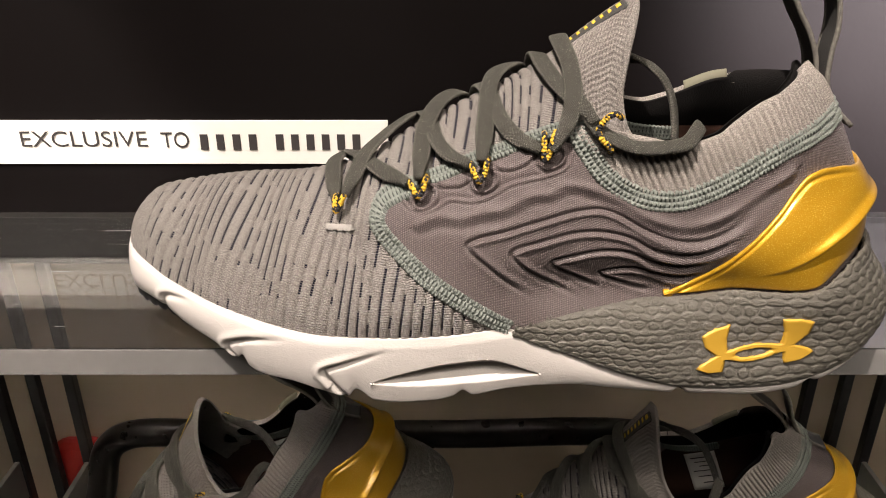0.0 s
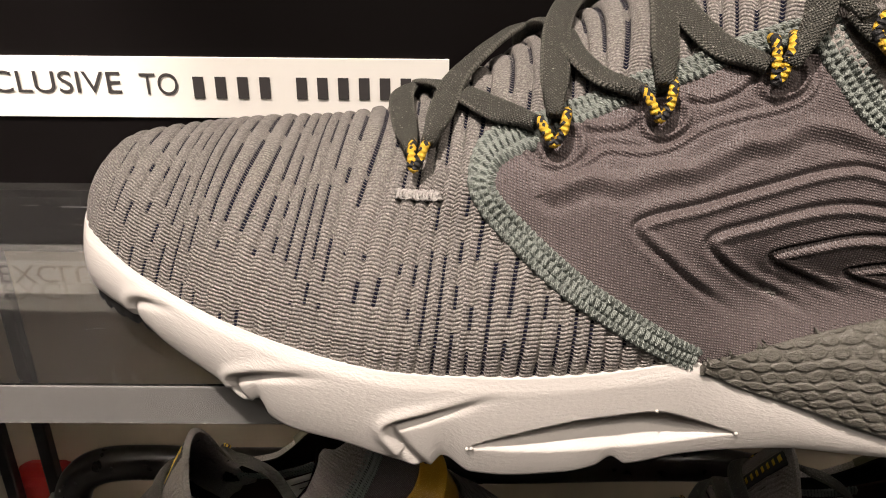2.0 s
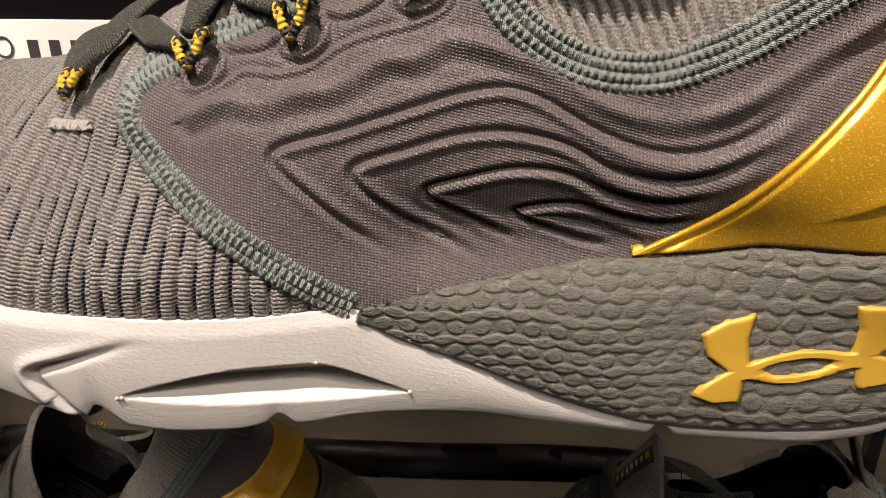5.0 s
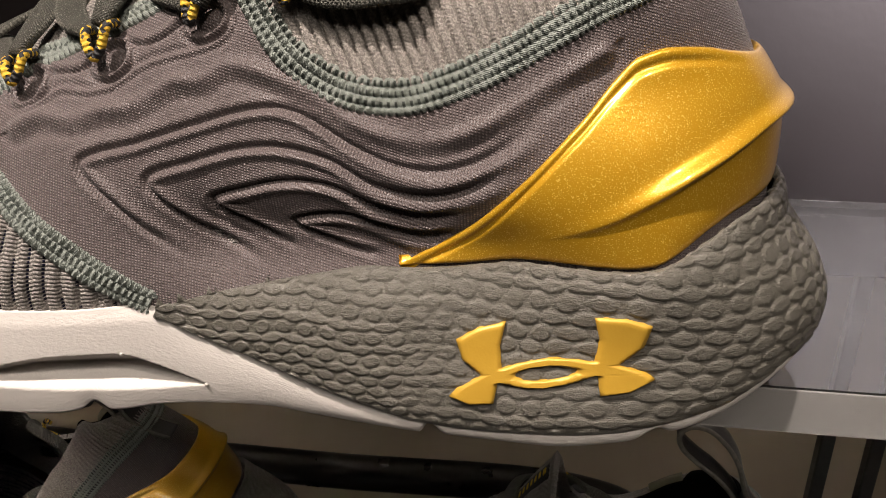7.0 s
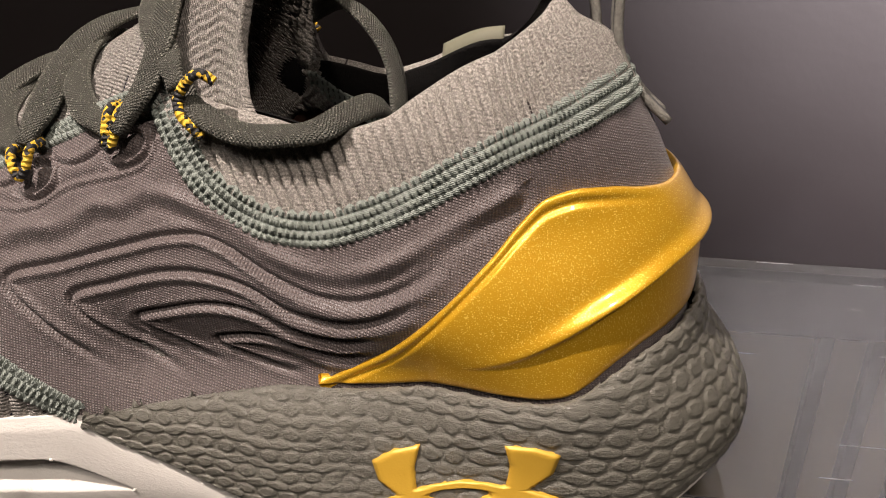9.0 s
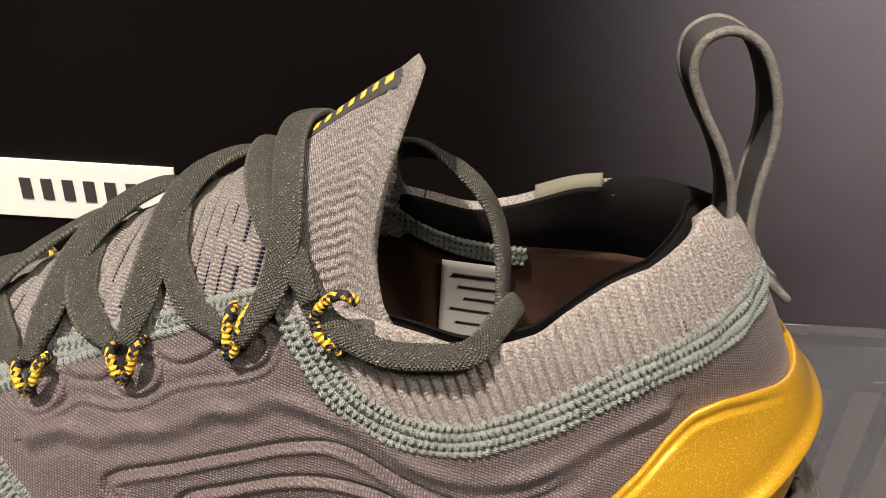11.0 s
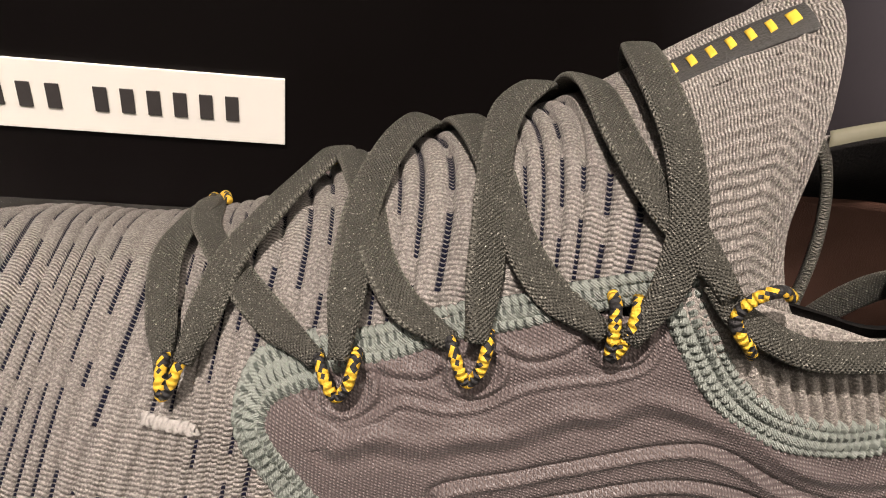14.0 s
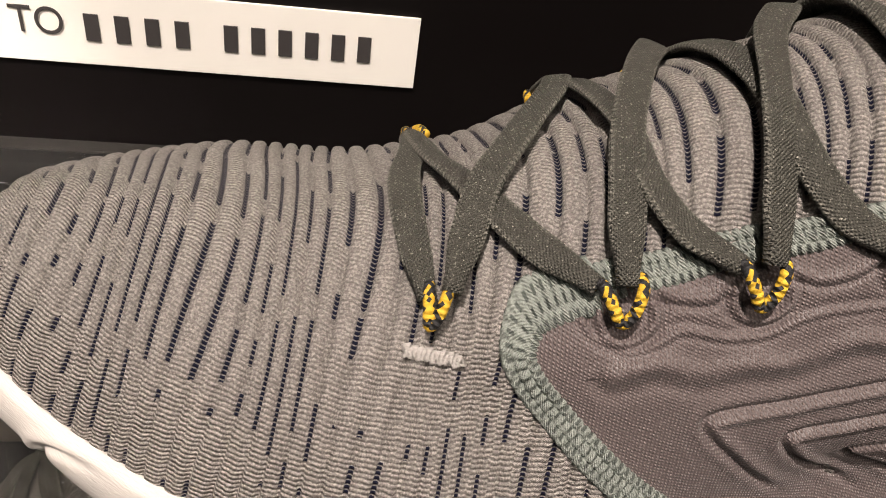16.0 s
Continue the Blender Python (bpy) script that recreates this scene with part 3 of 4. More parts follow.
    crest = [(-.0086, 1.0624), (-.0015, 1.0654), (.0063, 1.0652), (.0141, 1.0674), (.0201, 1.0684), (.0258, 1.0711), (.0315, 1.0741), (.0375, 1.0748), (.0428, 1.0778), (.0495, 1.0775), (.0612, 1.0735), (.0712, 1.0680), (.0804, 1.0652), (.0899, 1.0656), (.0991, 1.0692), (.1101, 1.0765), (.1208, 1.083)]
    piping = [(-.0155, 1.0700), (-.0121, 1.0672), (-.0068, 1.0665), (-.0018, 1.0683), (.0021, 1.0707), (.0099, 1.0708), (.0159, 1.0722), (.0233, 1.0766), (.0311, 1.0792), (.0364, 1.0805), (.0428, 1.0834), (.0453, 1.0885)]
    seams = [[(-.006, 1.0722), (-.0043, 1.0737), (.0017, 1.074), (.0067, 1.0748), (.0095, 1.0766)], [(.0165, 1.0790), (.0177, 1.0807), (.024, 1.081), (.0297, 1.0836), (.0322, 1.0859)]]

    def relief(A, Z, f):
        A = A + 0 * Z
        h = np.zeros(Z.shape)
        for up, down in zip(upper, lower):
            d, s = line_distance(A, Z, down[:0:-1] + up)
            w = smooth(s, 0.0, 0.12) * (1 - smooth(s, 0.92, 1.0))
            soft = 1 + 0.8 * smooth(s, 0.66, 0.85) + 0.25 * (1 - smooth(s, 0.1, 0.4))
            h += w * (-0.0010 * np.exp(-(d / (0.0007 * soft)) ** 2) + 0.0009 * np.exp(-((d - 0.0016 * soft) / (0.0009 * soft)) ** 2) + 0.0003 * np.exp(-((d + 0.0015) / 0.0010) ** 2))
        d, s = line_distance(A, Z, crest)
        wavy = 1 + 0.35 * np.sin(s * 40)
        h += 0.0010 * wavy * np.exp(-(d / 0.0016) ** 2) - 0.0005 * np.exp(-((d - 0.0034) / 0.0014) ** 2)
        d, s = line_distance(A, Z, piping)
        h += 0.00035 * np.exp(-(d / 0.0005) ** 2) - 0.00045 * np.exp(-((d + 0.0012) / 0.0007) ** 2) - 0.00025 * np.exp(-((d - 0.0010) / 0.0005) ** 2)
        for pts in seams:
            d, s = line_distance(A, Z, pts)
            h += -0.0007 * np.exp(-(d / 0.0004) ** 2) + 0.0006 * np.exp(-((d + 0.0012) / 0.0008) ** 2)
        for ex, ez in EYELETS[1:4]:
            r = np.hypot((A - ex - .0022) / 1.35, Z - ez + .0006 + 0.25 * (A - ex) * -1)
            h += 0.0007 * np.exp(-((r - 0.0034) / 0.0006) ** 2) - 0.0009 * np.exp(-((r - 0.0022) / 0.0007) ** 2) - 0.0006 * np.exp(-((r - 0.0044) / 0.0005) ** 2)
        return h

    part("side_panel", wrap("side_panel", a, PANEL_LOW, PANEL_TOP, 185, 0.0009, relief), PANEL_FABRIC, shoe, "moulded plum-grey fabric with nested wave ridges")

    # heel and collar
    def ribs(A, Z, f):
        turn = (A - 0.10 + (Z - 1.09) * 0.45) / 0.0026
        gap = np.abs(turn - np.floor(turn) - 0.5) * 0.0026
        return (0.0003 - 0.0014 * np.exp(-(gap / 0.0005) ** 2)) * (1 - smooth(f, 0.84, 0.97)) * smooth(A, .052, .066) + 0.0009 * np.sin(np.pi * np.clip(f, 0, 1)) ** 0.7 * np.ones_like(A)

    low = spline([(.044, 1.0955), (.0485, 1.0905), (.0575, 1.082), (.0645, 1.0765), (.0745, 1.0735), (.083, 1.074), (.0945, 1.079), (.1045, 1.084), (.1135, 1.0883), (.123, 1.0925), (.139, 1.0975), (.155, 1.0995), (XM, 1.1005)])
    a = steps(.046, 2 * XM - .046, 0.0003, 0.0008)
    me = wrap("collar", a, low, RIM, 40, 0.0006, ribs, 0.0045, True)
    layer = me.uv_layers[0].data
    uv = np.empty(2 * len(layer), np.float32)
    layer.foreach_get("uv", uv)
    uv = uv.reshape(-1, 2)
    uv = np.stack([(uv[:, 0] - 0.10 + (uv[:, 1] - 1.09) * 0.45) / 0.0026, uv[:, 1]], 1)
    layer.foreach_set("uv", uv.ravel().astype(np.float32))
    part("collar", me, COLLAR_KNIT, shoe, "ribbed taupe knit collar")

    def bulge(A, Z, f):
        d, s = line_distance(A, Z, GOLD_RIDGE)
        grow = smooth(s, 0.0, 0.5)
        h = 0.0012 * np.sqrt(np.clip(1 - (2 * f - 1) ** 6, 0, 1)) + 0.0008 * smooth(A, .09, .13)
        h = h + grow * np.where(d < 0, 0.0020 * np.exp(-(d / 0.0022) ** 2), 0.0020 * np.exp(-(d / 0.0006) ** 2) - 0.0007 * (1 - np.exp(-(d / 0.001) ** 2)))
        top = (GOLD_TOP(A) - Z)
        return h - 0.0006 * np.exp(-((top - 0.0026) / 0.0009) ** 2) * (1 - smooth(A, .135, .16))

    a = steps(.0806, 2 * XM - .0806, 0.00045, 0.0016)
    part("heel_counter", wrap("heel_counter", a, GOLD_LOW, GOLD_TOP, 100, 0.0012, bulge, 0.0022), GOLD, shoe, "glossy gold moulded heel cup with a raised ridge")

    def scales(A, Z, f):
        h = 0.0021 * np.clip(1 - (2 * f - 1) ** 6, 0, 1) ** 0.6 * smooth(A, .027, .075) + 0.0004
        big = np.zeros(Z.shape)
        for pitch_x, pitch_z, w in ((0.0050, 0.0024, 1 - smooth(A, .075, .10)), (0.0052, 0.0033, smooth(A, .075, .10))):
            wave = 0.0006 * np.sin(A * 190) + 0.0002 * np.sin(A * 610 + Z * 420)
            row = np.floor((Z - 0.9 + wave) / pitch_z)
            zz = (Z - 0.9 + wave) / pitch_z - row - 0.5
            jit = np.sin(row * 12.9) * 0.21
            col = np.floor(A / pitch_x + 0.5 * (row % 2) + jit)
            xx = A / pitch_x + 0.5 * (row % 2) + jit - col - 0.5
            k = np.sin(row * 78.2 + col * 37.7) * 0.09
            r = (np.abs(xx) / (0.5 + k)) ** 2 + (np.abs(zz) / (0.52 - k)) ** 2
            big += w * (1 - smooth(r, 0.62, 0.82))
        crease = 0.00014 * np.sin((Z - 1.03) * 900 + 2.2 * np.sin(A * 95)) * np.exp(-((A - .062) / .022) ** 2)
        return h + (0.00042 * big + crease) * smooth(f, 0.0, 0.06)

    a = steps(.0262, 2 * XM - .0262, 0.00032, 0.002)
    part("heel_overlay", wrap("heel_overlay", a, spline([(x_, z_ - 0.0012) for x_, z_ in [(.0255, 1.0257), (.0345, 1.0212), (.0482, 1.0163), (.0617, 1.0112), (.0747, 1.0071), (.0878, 1.0044), (.1009, 1.0039), (.1137, 1.0045), (.1232, 1.0055), (.1324, 1.0074), (.1424, 1.0101), (.1473, 1.0128), (.1548, 1.0162), (XM, 1.019)]]), SCALE_TOP, 120, 0.0027, scales, 0.002), SCALES, shoe, "dark grey scaled rubbery heel overlay")

    # stitched trims
    def trim(name, line, wide, rows, start_gap=0.0):
        line = glide(np.array(line), 900)
        run = np.concatenate([[0], np.cumsum(np.linalg.norm(np.diff(line, axis=0), axis=1))])
        even = np.linspace(0, run[-1], int(run[-1] / 0.00024))
        line = np.stack([np.interp(even, run, line[:, k]) for k in (0, 1)], 1)
        t = np.gradient(line, axis=0)
        t /= np.linalg.norm(t, axis=1, keepdims=True)
        s = np.concatenate([[0], np.cumsum(np.linalg.norm(np.diff(line, axis=0), axis=1))])
        w = np.linspace(-0.5, 0.5, 37)
        A = line[:, 0:1] - t[:, 1:2] * w * wide
        Z = line[:, 1:2] + t[:, 0:1] * w * wide
        p = surf(A, Z, 0.0011)
        S = np.repeat(s[:, None], 37, 1)
        W = np.repeat(w[None], len(line), 0)
        lane = np.floor((W + 0.5) * rows * 0.999)
        inside = (W + 0.5) * rows - lane - 0.5
        knots = np.abs(np.cos(np.pi * (S / 0.0015 + 0.5 * (lane % 2) + 0.15 * np.sin(S * 900 + lane * 2.1)))) ** 0.8
        lift = 0.0010 * knots * np.clip(1 - (2 * inside) ** 2, 0, 1) ** 0.5 * (1 + 0.3 * np.sin(S * 411 + lane * 5)) - 0.0008 * (np.abs(2 * W) ** 6)
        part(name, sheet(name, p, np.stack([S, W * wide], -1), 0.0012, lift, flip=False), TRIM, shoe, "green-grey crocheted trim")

    trim("front_trim", [(.0243, 1.0262), (.0198, 1.0284), (.0074, 1.0362), (-.006, 1.0448), (-.016, 1.0525), (-.0222, 1.058), (-.0242, 1.0618), (-.0226, 1.0672), (-.017, 1.0712), (-.012, 1.0735)][::-1], .0066, 3)
    trim("eyestay_trim", [(-.0125, 1.0735), (-.0064, 1.0762), (-.0018, 1.0778), (.0113, 1.0836), (.0212, 1.0876), (.0297, 1.0917), (.0412, 1.0958), (.0458, 1.0968)], .0046, 3)
    outer = [(.0458, 1.0970), (.0494, 1.0906), (.0578, 1.0804), (.069, 1.0744), (.081, 1.0734), (.0918, 1.0766), (.1024, 1.0818), (.118, 1.0908), (.1338, 1.0962), (.147, 1.0992), (.1586, 1.1005), (XM, 1.101)]
    trim("collar_trim", outer + [(2 * XM - a_, z_) for a_, z_ in outer[-2::-1]], .0076, 4)

    # inside
    a = np.linspace(.03, 2 * XM - .03, 160)
    f = np.linspace(0, 1, 24)
    A = np.repeat(a[:, None], 24, 1)
    Z = 1.0165 + (RIM(a)[:, None] - 0.0045 - 1.0165) * f
    split = np.minimum(1.081, RIM(a) - 0.009)[:, None]
    Z = 1.0165 + (split - 1.0165) * f
    part("heel_lining", sheet("heel_lining", surf(A, Z, -0.0052), np.stack([A, Z], -1), 0.001, flip=True), SUEDE, shoe, "dark brown soft heel lining")
    far_side = (smooth(a, XM - .004, XM + .012) * (1 - smooth(a, 2 * XM - .120, 2 * XM - .112)))[:, None]
    Z = split - 0.001 + (RIM(a)[:, None] + 0.0002 + 0.0016 * far_side - split) * f
    roll = 0.0016 * np.sin(np.pi * f)[None] * np.ones_like(A)
    part("padded_lining", sheet("padded_lining", surf(A, Z, -0.0044 + 0.0052 * far_side * f[None] ** 8), np.stack([A, Z], -1), 0.001, roll, flip=True), LINING, shoe, "black padded collar lining")
    A2, Z2 = np.meshgrid(2 * XM - np.linspace(.114, .098, 20), np.linspace(0, 1, 8), indexing="ij")
    Z2 = RIM(A2) - 0.0052 + 0.0076 * Z2
    part("rim_tape", sheet("rim_tape", surf(A2, Z2, -0.0044 + 0.0046 * np.linspace(0, 1, 8)[None] ** 3), np.stack([A2, Z2], -1), 0.0008, flip=True), OLIVE, shoe, "olive-grey tape over the rim")
    A2, Z2 = np.meshgrid(2 * XM - np.linspace(.098, .060, 70), np.linspace(0, 1, 12), indexing="ij")
    dip = 1.0745 + 0.0105 * np.clip((.098 - (2 * XM - A2)) / .036, 0, 1) ** 3
    Z2, W2 = dip + .0066 * Z2, Z2
    knots = 0.0008 * np.abs(np.cos(np.pi * (A2 / .0018 + np.floor(W2 * 2.99) * .5))) * np.sqrt(np.clip(1 - (2 * (W2 * 2.99 % 1) - 1) ** 2, 0, 1))
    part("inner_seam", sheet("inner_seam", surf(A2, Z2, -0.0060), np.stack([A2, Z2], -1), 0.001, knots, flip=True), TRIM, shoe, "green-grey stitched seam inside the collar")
    a = np.linspace(-.125, .165, 70)
    f = np.linspace(-1, 1, 20)
    w = np.where(a > X1, 0.038 * np.sqrt(np.clip(1 - ((a - X1) / 0.052) ** 2, 0.001, 1)), half(a) - 0.007)
    p = np.stack(np.broadcast_arrays(a[:, None], mid(a)[:, None] + w[:, None] * f, 1.0200 + 0.002 * f ** 2), -1)
    part("insole", sheet("insole", p, p[..., :2], 0.003, shell=True), INSOLE, shoe, "dark brown fabric insole")
    X, Z = np.meshgrid(2 * XM - np.linspace(.0945, .0755, 12), np.linspace(1.043, 1.0735, 12), indexing="ij")
    tag = part("size_tag", sheet("size_tag", surf(X, Z, -0.0066), np.stack([X, Z], -1), 0.0004, flip=True), PAPER, shoe, "white size label with grey print")
    for i in range(6):
        X, Z = np.meshgrid(2 * XM - np.linspace(.0925, .0925 - .014 + .002 * (i % 3), 8), np.linspace(1.0687 - i * .0042, 1.0696 - i * .0042 - .0003 * (i > 0), 3), indexing="ij")
        part("print_line", sheet("print_line", surf(X, Z, -0.0072), np.stack([X, Z], -1), 0.0002, flip=True), PRINT, tag)

    # sole
    creases = [
        ([(-.056, 1.0222), (-.0759, 1.0182), (-.0815, 1.0147), (-.0790, 1.0080)], 0.0017),
        ([(-.0174, 1.0188), (-.0355, 1.0137), (-.0440, 1.0103), (-.0422, 1.0063), (-.0355, .9965)], 0.0021),
        ([(-.0946, 1.0289), (-.1081, 1.0272), (-.1092, 1.0215)], 0.0012),
    ]
    slot_top = spline([(-.027, 1.0048), (-.0174, 1.008), (0, 1.0121), (.0166, 1.0135), (.0247, 1.0112), (.0361, 1.0071)])
    slot_low = spline([(-.027, 1.0046), (-.0174, 1.0037), (-.0057, 1.0034), (.0184, 1.0043), (.0361, 1.0069)])

    def carve(A, Z, f):
        h = 0.0021 * np.clip(np.sin(np.pi * np.clip(f * 0.93 + 0.05, 0, 1)), 0, 1) ** 0.6 * np.ones_like(A)
        h -= 0.0008 * smooth(f, 0.86, 1.0)
        for pts, deep in creases:
            d, s = line_distance(A, Z, pts)
            w = smooth(s, 0.0, 0.5)
            h += w * (-deep * np.exp(-(d / 0.0011) ** 2) + deep * 0.5 * np.exp(-((d - 0.0022) / 0.0016) ** 2) * (s < 0.8))
        zt, zl = slot_top(A), slot_low(A)
        mid_z = zl + (zt - zl) * 0.5
        depth = np.where(Z < mid_z, (Z - zl) / np.maximum(mid_z - zl, 1e-6), 1 - 0.75 * (Z - mid_z) / np.maximum(zt - mid_z, 1e-6))
        inside = (A > -.027) & (A < .0361) & (Z > zl) & (Z < zt)
        return h - np.where(inside, np.clip(depth, 0, 1) * np.minimum(0.0065, (zt - zl) * 0.9), 0)

    end = 2 * XM + .1330
    a = np.concatenate([-.1330 + .004 * np.linspace(0, 1, 12) ** 2, np.arange(-.1288, XM + .01, .00045), np.arange(XM + .012, end - .004, .0022), end - .004 * np.linspace(1, 0, 10) ** 2])
    aa = along(a)
    rows = 64
    f = np.linspace(0, 1, rows)
    A = np.repeat(a[:, None], rows, 1)
    zl, zt = SOLE_LINE(aa)[:, None], TOP_LINE(aa)[:, None]
    Z = zl * (1 - f) + (zt + 0.0004) * f
    p = surf(A, Z, 0.0013)
    toe = smooth(-along(A), .118, .1330)
    p[..., 0] -= 0.0002 * toe
    h = carve(along(A), Z, f[None])
    h = h * (1 - 0.9 * smooth(-along(A), .124, .1327))
    n = normals(p)
    p = p + n * h[..., None]
    ground = lambda q: np.stack([q[..., 0], q[..., 1], np.where(q[..., 1] > 0.2605, np.maximum(q[..., 2], 1.0066), q[..., 2])], -1)
    under = []
    centre = np.stack([np.clip(p[:, 0, 0], -.125, .165), mid(p[:, 0, 0]), np.full(len(a), 1.011)], -1)
    for t, dz in ((1.0, .012), (.7, .010), (.5, .0085), (.30, .0015), (.16, .0002)):
        q = p[:, 0] * (1 - t) + centre * t
        q[:, 2] = p[:, 0, 2] * (1 - t) + np.maximum(p[:, 0, 2], 1.008) * t + dz * 0.1
        under.append(q)
    whole = ground(np.concatenate([np.stack(under, 1), p], 1))
    uv = np.stack(np.broadcast_arrays(np.arange(whole.shape[1])[None] * 0.0004, a[:, None]), -1)[..., ::-1]
    part("midsole", sheet("midsole", whole, uv, 0.003), FOAM, shoe, "white foam midsole with notches and a side slot")

    for x_, z_ in ((.0361, 1.0072), (.0166, 1.0140), (-.0268, 1.0046), (-.0258, 1.0047)):
        bm = bmesh.new()
        bmesh.ops.create_icosphere(bm, subdivisions=2, radius=0.00045, matrix=Matrix.Translation(Vector(surf(x_, z_, .0034)) - BASE))
        me = bpy.data.meshes.new("nub")
        bm.to_mesh(me), bm.free()
        part("nub", me, FOAM, shoe)

    # black tread that follows the sole's edge
    a = np.concatenate([-.1330 + .004 * np.linspace(0, 1, 8) ** 2, np.arange(-.1288, end - .004, .0012), end - .004 * np.linspace(1, 0, 8) ** 2])
    aa = along(a)
    zl = SOLE_LINE(aa)
    lug = 0.0012 * (np.sin(aa * 2 * np.pi / 0.0052) > -0.3)
    front = smooth(-aa, .085, .125)
    ring = []
    for inset, dz in ((.030, .004), (.022, .003), (.0145, -.0006), (.0052, -.0016), (.0022, -.0002), (.0016, .0035)):
        q = surf(a, zl, 0.0013)
        c = np.stack([np.clip(q[:, 0], -.118, .15), mid(q[:, 0]), q[:, 2]], -1)
        d = c - q
        d /= np.maximum(np.linalg.norm(d, axis=1, keepdims=True), 1e-9)
        q = q + d * (inset * (1 - 0.75 * front))[:, None]
        q[:, 2] = zl + dz - (lug if dz < 0 else 0) - front * 0.0035 * (dz < 0.003)
        ring.append(q)
    part("outsole", sheet("outsole", ground(np.stack(ring, 1)), np.stack(np.broadcast_arrays(a[:, None], np.arange(6)[None] * .002), -1), 0.001), RUBBER, shoe, "black rubber tread")

    # emblem on the heel overlay: plain gold shape
    half_shape = [(.0, .0028), (.0055, .0022), (.0082, .0014), (.0087, .0060), (.0079, .0106), (.0130, .0100), (.0169, .0082), (.0155, .0040), (.0118, .0006), (.0163, -.0016), (.0178, -.0030), (.0140, -.0050), (.0094, -.0052), (.0088, -.0010), (.0045, -.0024), (.0, -.0028)]
    outline = half_shape + [(-x_, z_) for x_, z_ in half_shape[-2:0:-1]]
    hole = [(.0058 * math.cos(t), .0015 * math.sin(t)) for t in np.linspace(0, 2 * math.pi, 17)[:-1]]

    def on_heel(x_, z_, out):
        return surf(.1130 + x_ * (1.13 if x_ < 0 else 0.86), 1.0187 + z_ * 1.09 + 0.18 * x_, out)

    from mathutils.geometry import tessellate_polygon
    loops = [[Vector((x_, z_, 0)) for x_, z_ in outline], [Vector((x_, z_, 0)) for x_, z_ in hole]]
    flat = [q for loop in loops for q in loop]
    tris = tessellate_polygon(loops)
    bm = bmesh.new()
    flat = [bm.verts.new(q) for q in flat]
    for tri in tris:
        bm.faces.new([flat[i] for i in tri])
    for cuts in range(3):
        long_edges = [e for e in bm.edges if e.calc_length() > 0.0011]
        bmesh.ops.subdivide_edges(bm, edges=long_edges, cuts=1, use_grid_fill=True)
        bmesh.ops.triangulate(bm, faces=bm.faces)
    rim = {v for e in bm.edges if e.is_boundary for v in e.verts}
    rim_xy = {(round(v.co.x, 6), round(v.co.y, 6)) for v in rim}
    raised = bmesh.ops.extrude_face_region(bm, geom=list(bm.faces))["geom"]
    raised = {v for v in raised if isinstance(v, bmesh.types.BMVert)}
    for v in bm.verts:
        x_, z_ = v.co.x, v.co.y
        on_rim = (round(x_, 6), round(z_, 6)) in rim_xy
        v.co = Vector(on_heel(x_, z_, (.0064 - .00035 * on_rim) if v in raised else .0030)) - BASE
    bmesh.ops.recalc_face_normals(bm, faces=bm.faces)
    for face in bm.faces:
        face.smooth = True
    me = bpy.data.meshes.new("emblem")
    bm.to_mesh(me), bm.free()
    part("emblem", me, EMBLEM, shoe, "raised gold emblem")

    # laces: flat straps from eyelet to eyelet across the arch
    places = [(x_, arch_angle(x_, z_)) for x_, z_ in EYELETS]

    def strap(points, lift, wide=.0066):
        pts = glide(np.array(points), 56)
        t = np.linspace(0, 1, 56)
        end = 1 - smooth(np.minimum(t, 1 - t), 0.0, 0.16)
        out = (lift + 0.0008 * np.sin(np.pi * t) + 0.0012 * end) * (1 - 0.6 * smooth(pts[:, 1], 104, 124))
        path = np.array([over(x_, n_, o_) for (x_, n_), o_ in zip(pts, out)])
        ups = np.array([over(x_, n_, 0.01) - over(x_, n_, 0.0) for x_, n_ in pts])
        # the straps twist a little and draw together at the cords
        side = np.cross(np.gradient(path, axis=0), ups)
        side /= np.linalg.norm(side, axis=1, keepdims=True)
        ups = ups / np.linalg.norm(ups, axis=1, keepdims=True) + side * (0.25 * np.sin(3.1 * t + 90 * points[0][0]))[:, None]
        part("lace", band("lace", path, ups, wide * (1 - 0.42 * end) * (1 + 0.05 * np.sin(9 * t + 50 * points[1][0])), .0020 * (1 + 0.6 * end), 18), LACE, shoe)

    far = [(x_, 180 - n_) for x_, n_ in places]
    strap([(-.0400, 58), (-.0425, 73), (-.0432, 90), (-.0405, 104), far[0]], .0026, .0062)
    strap([(-.0124, 53.5), (-.0210, 63), (-.0276, 73.6), (-.0330, 86), (-.0375, 100), far[0]], .0020)
    strap([(.0098, 51), (.0022, 58.6), (-.0026, 68), (-.0045, 80), (-.0075, 100), far[1]], .0020)
    strap([(.0344, 47), (.0264, 54), (.0206, 64), (.0176, 78), (.0150, 98), far[2]], .0020)
    strap([(.0520, 47.5), (.0472, 54.8), (.0416, 63.2), (.0368, 77), (.0355, 98), far[3]], .0024)
    strap([(-.0362, 58), (-.0330, 68.5), (-.0292, 80.5), (-.0216, 92), (-.0120, 106), far[1]], .0042)
    strap([(-.0088, 52.5), (-.0078, 64), (-.0056, 79.5), (.0006, 96), (.0085, 112), far[2]], .0042)
    strap([(.0136, 50), (.0148, 60), (.0168, 78), (.0205, 93), (.0290, 108), far[3]], .0042)
    strap([(.0376, 45.4), (.0428, 50.4), (.0452, 57.2), (.0448, 67), (.0430, 83), (.0440, 100), far[4]], .0036)
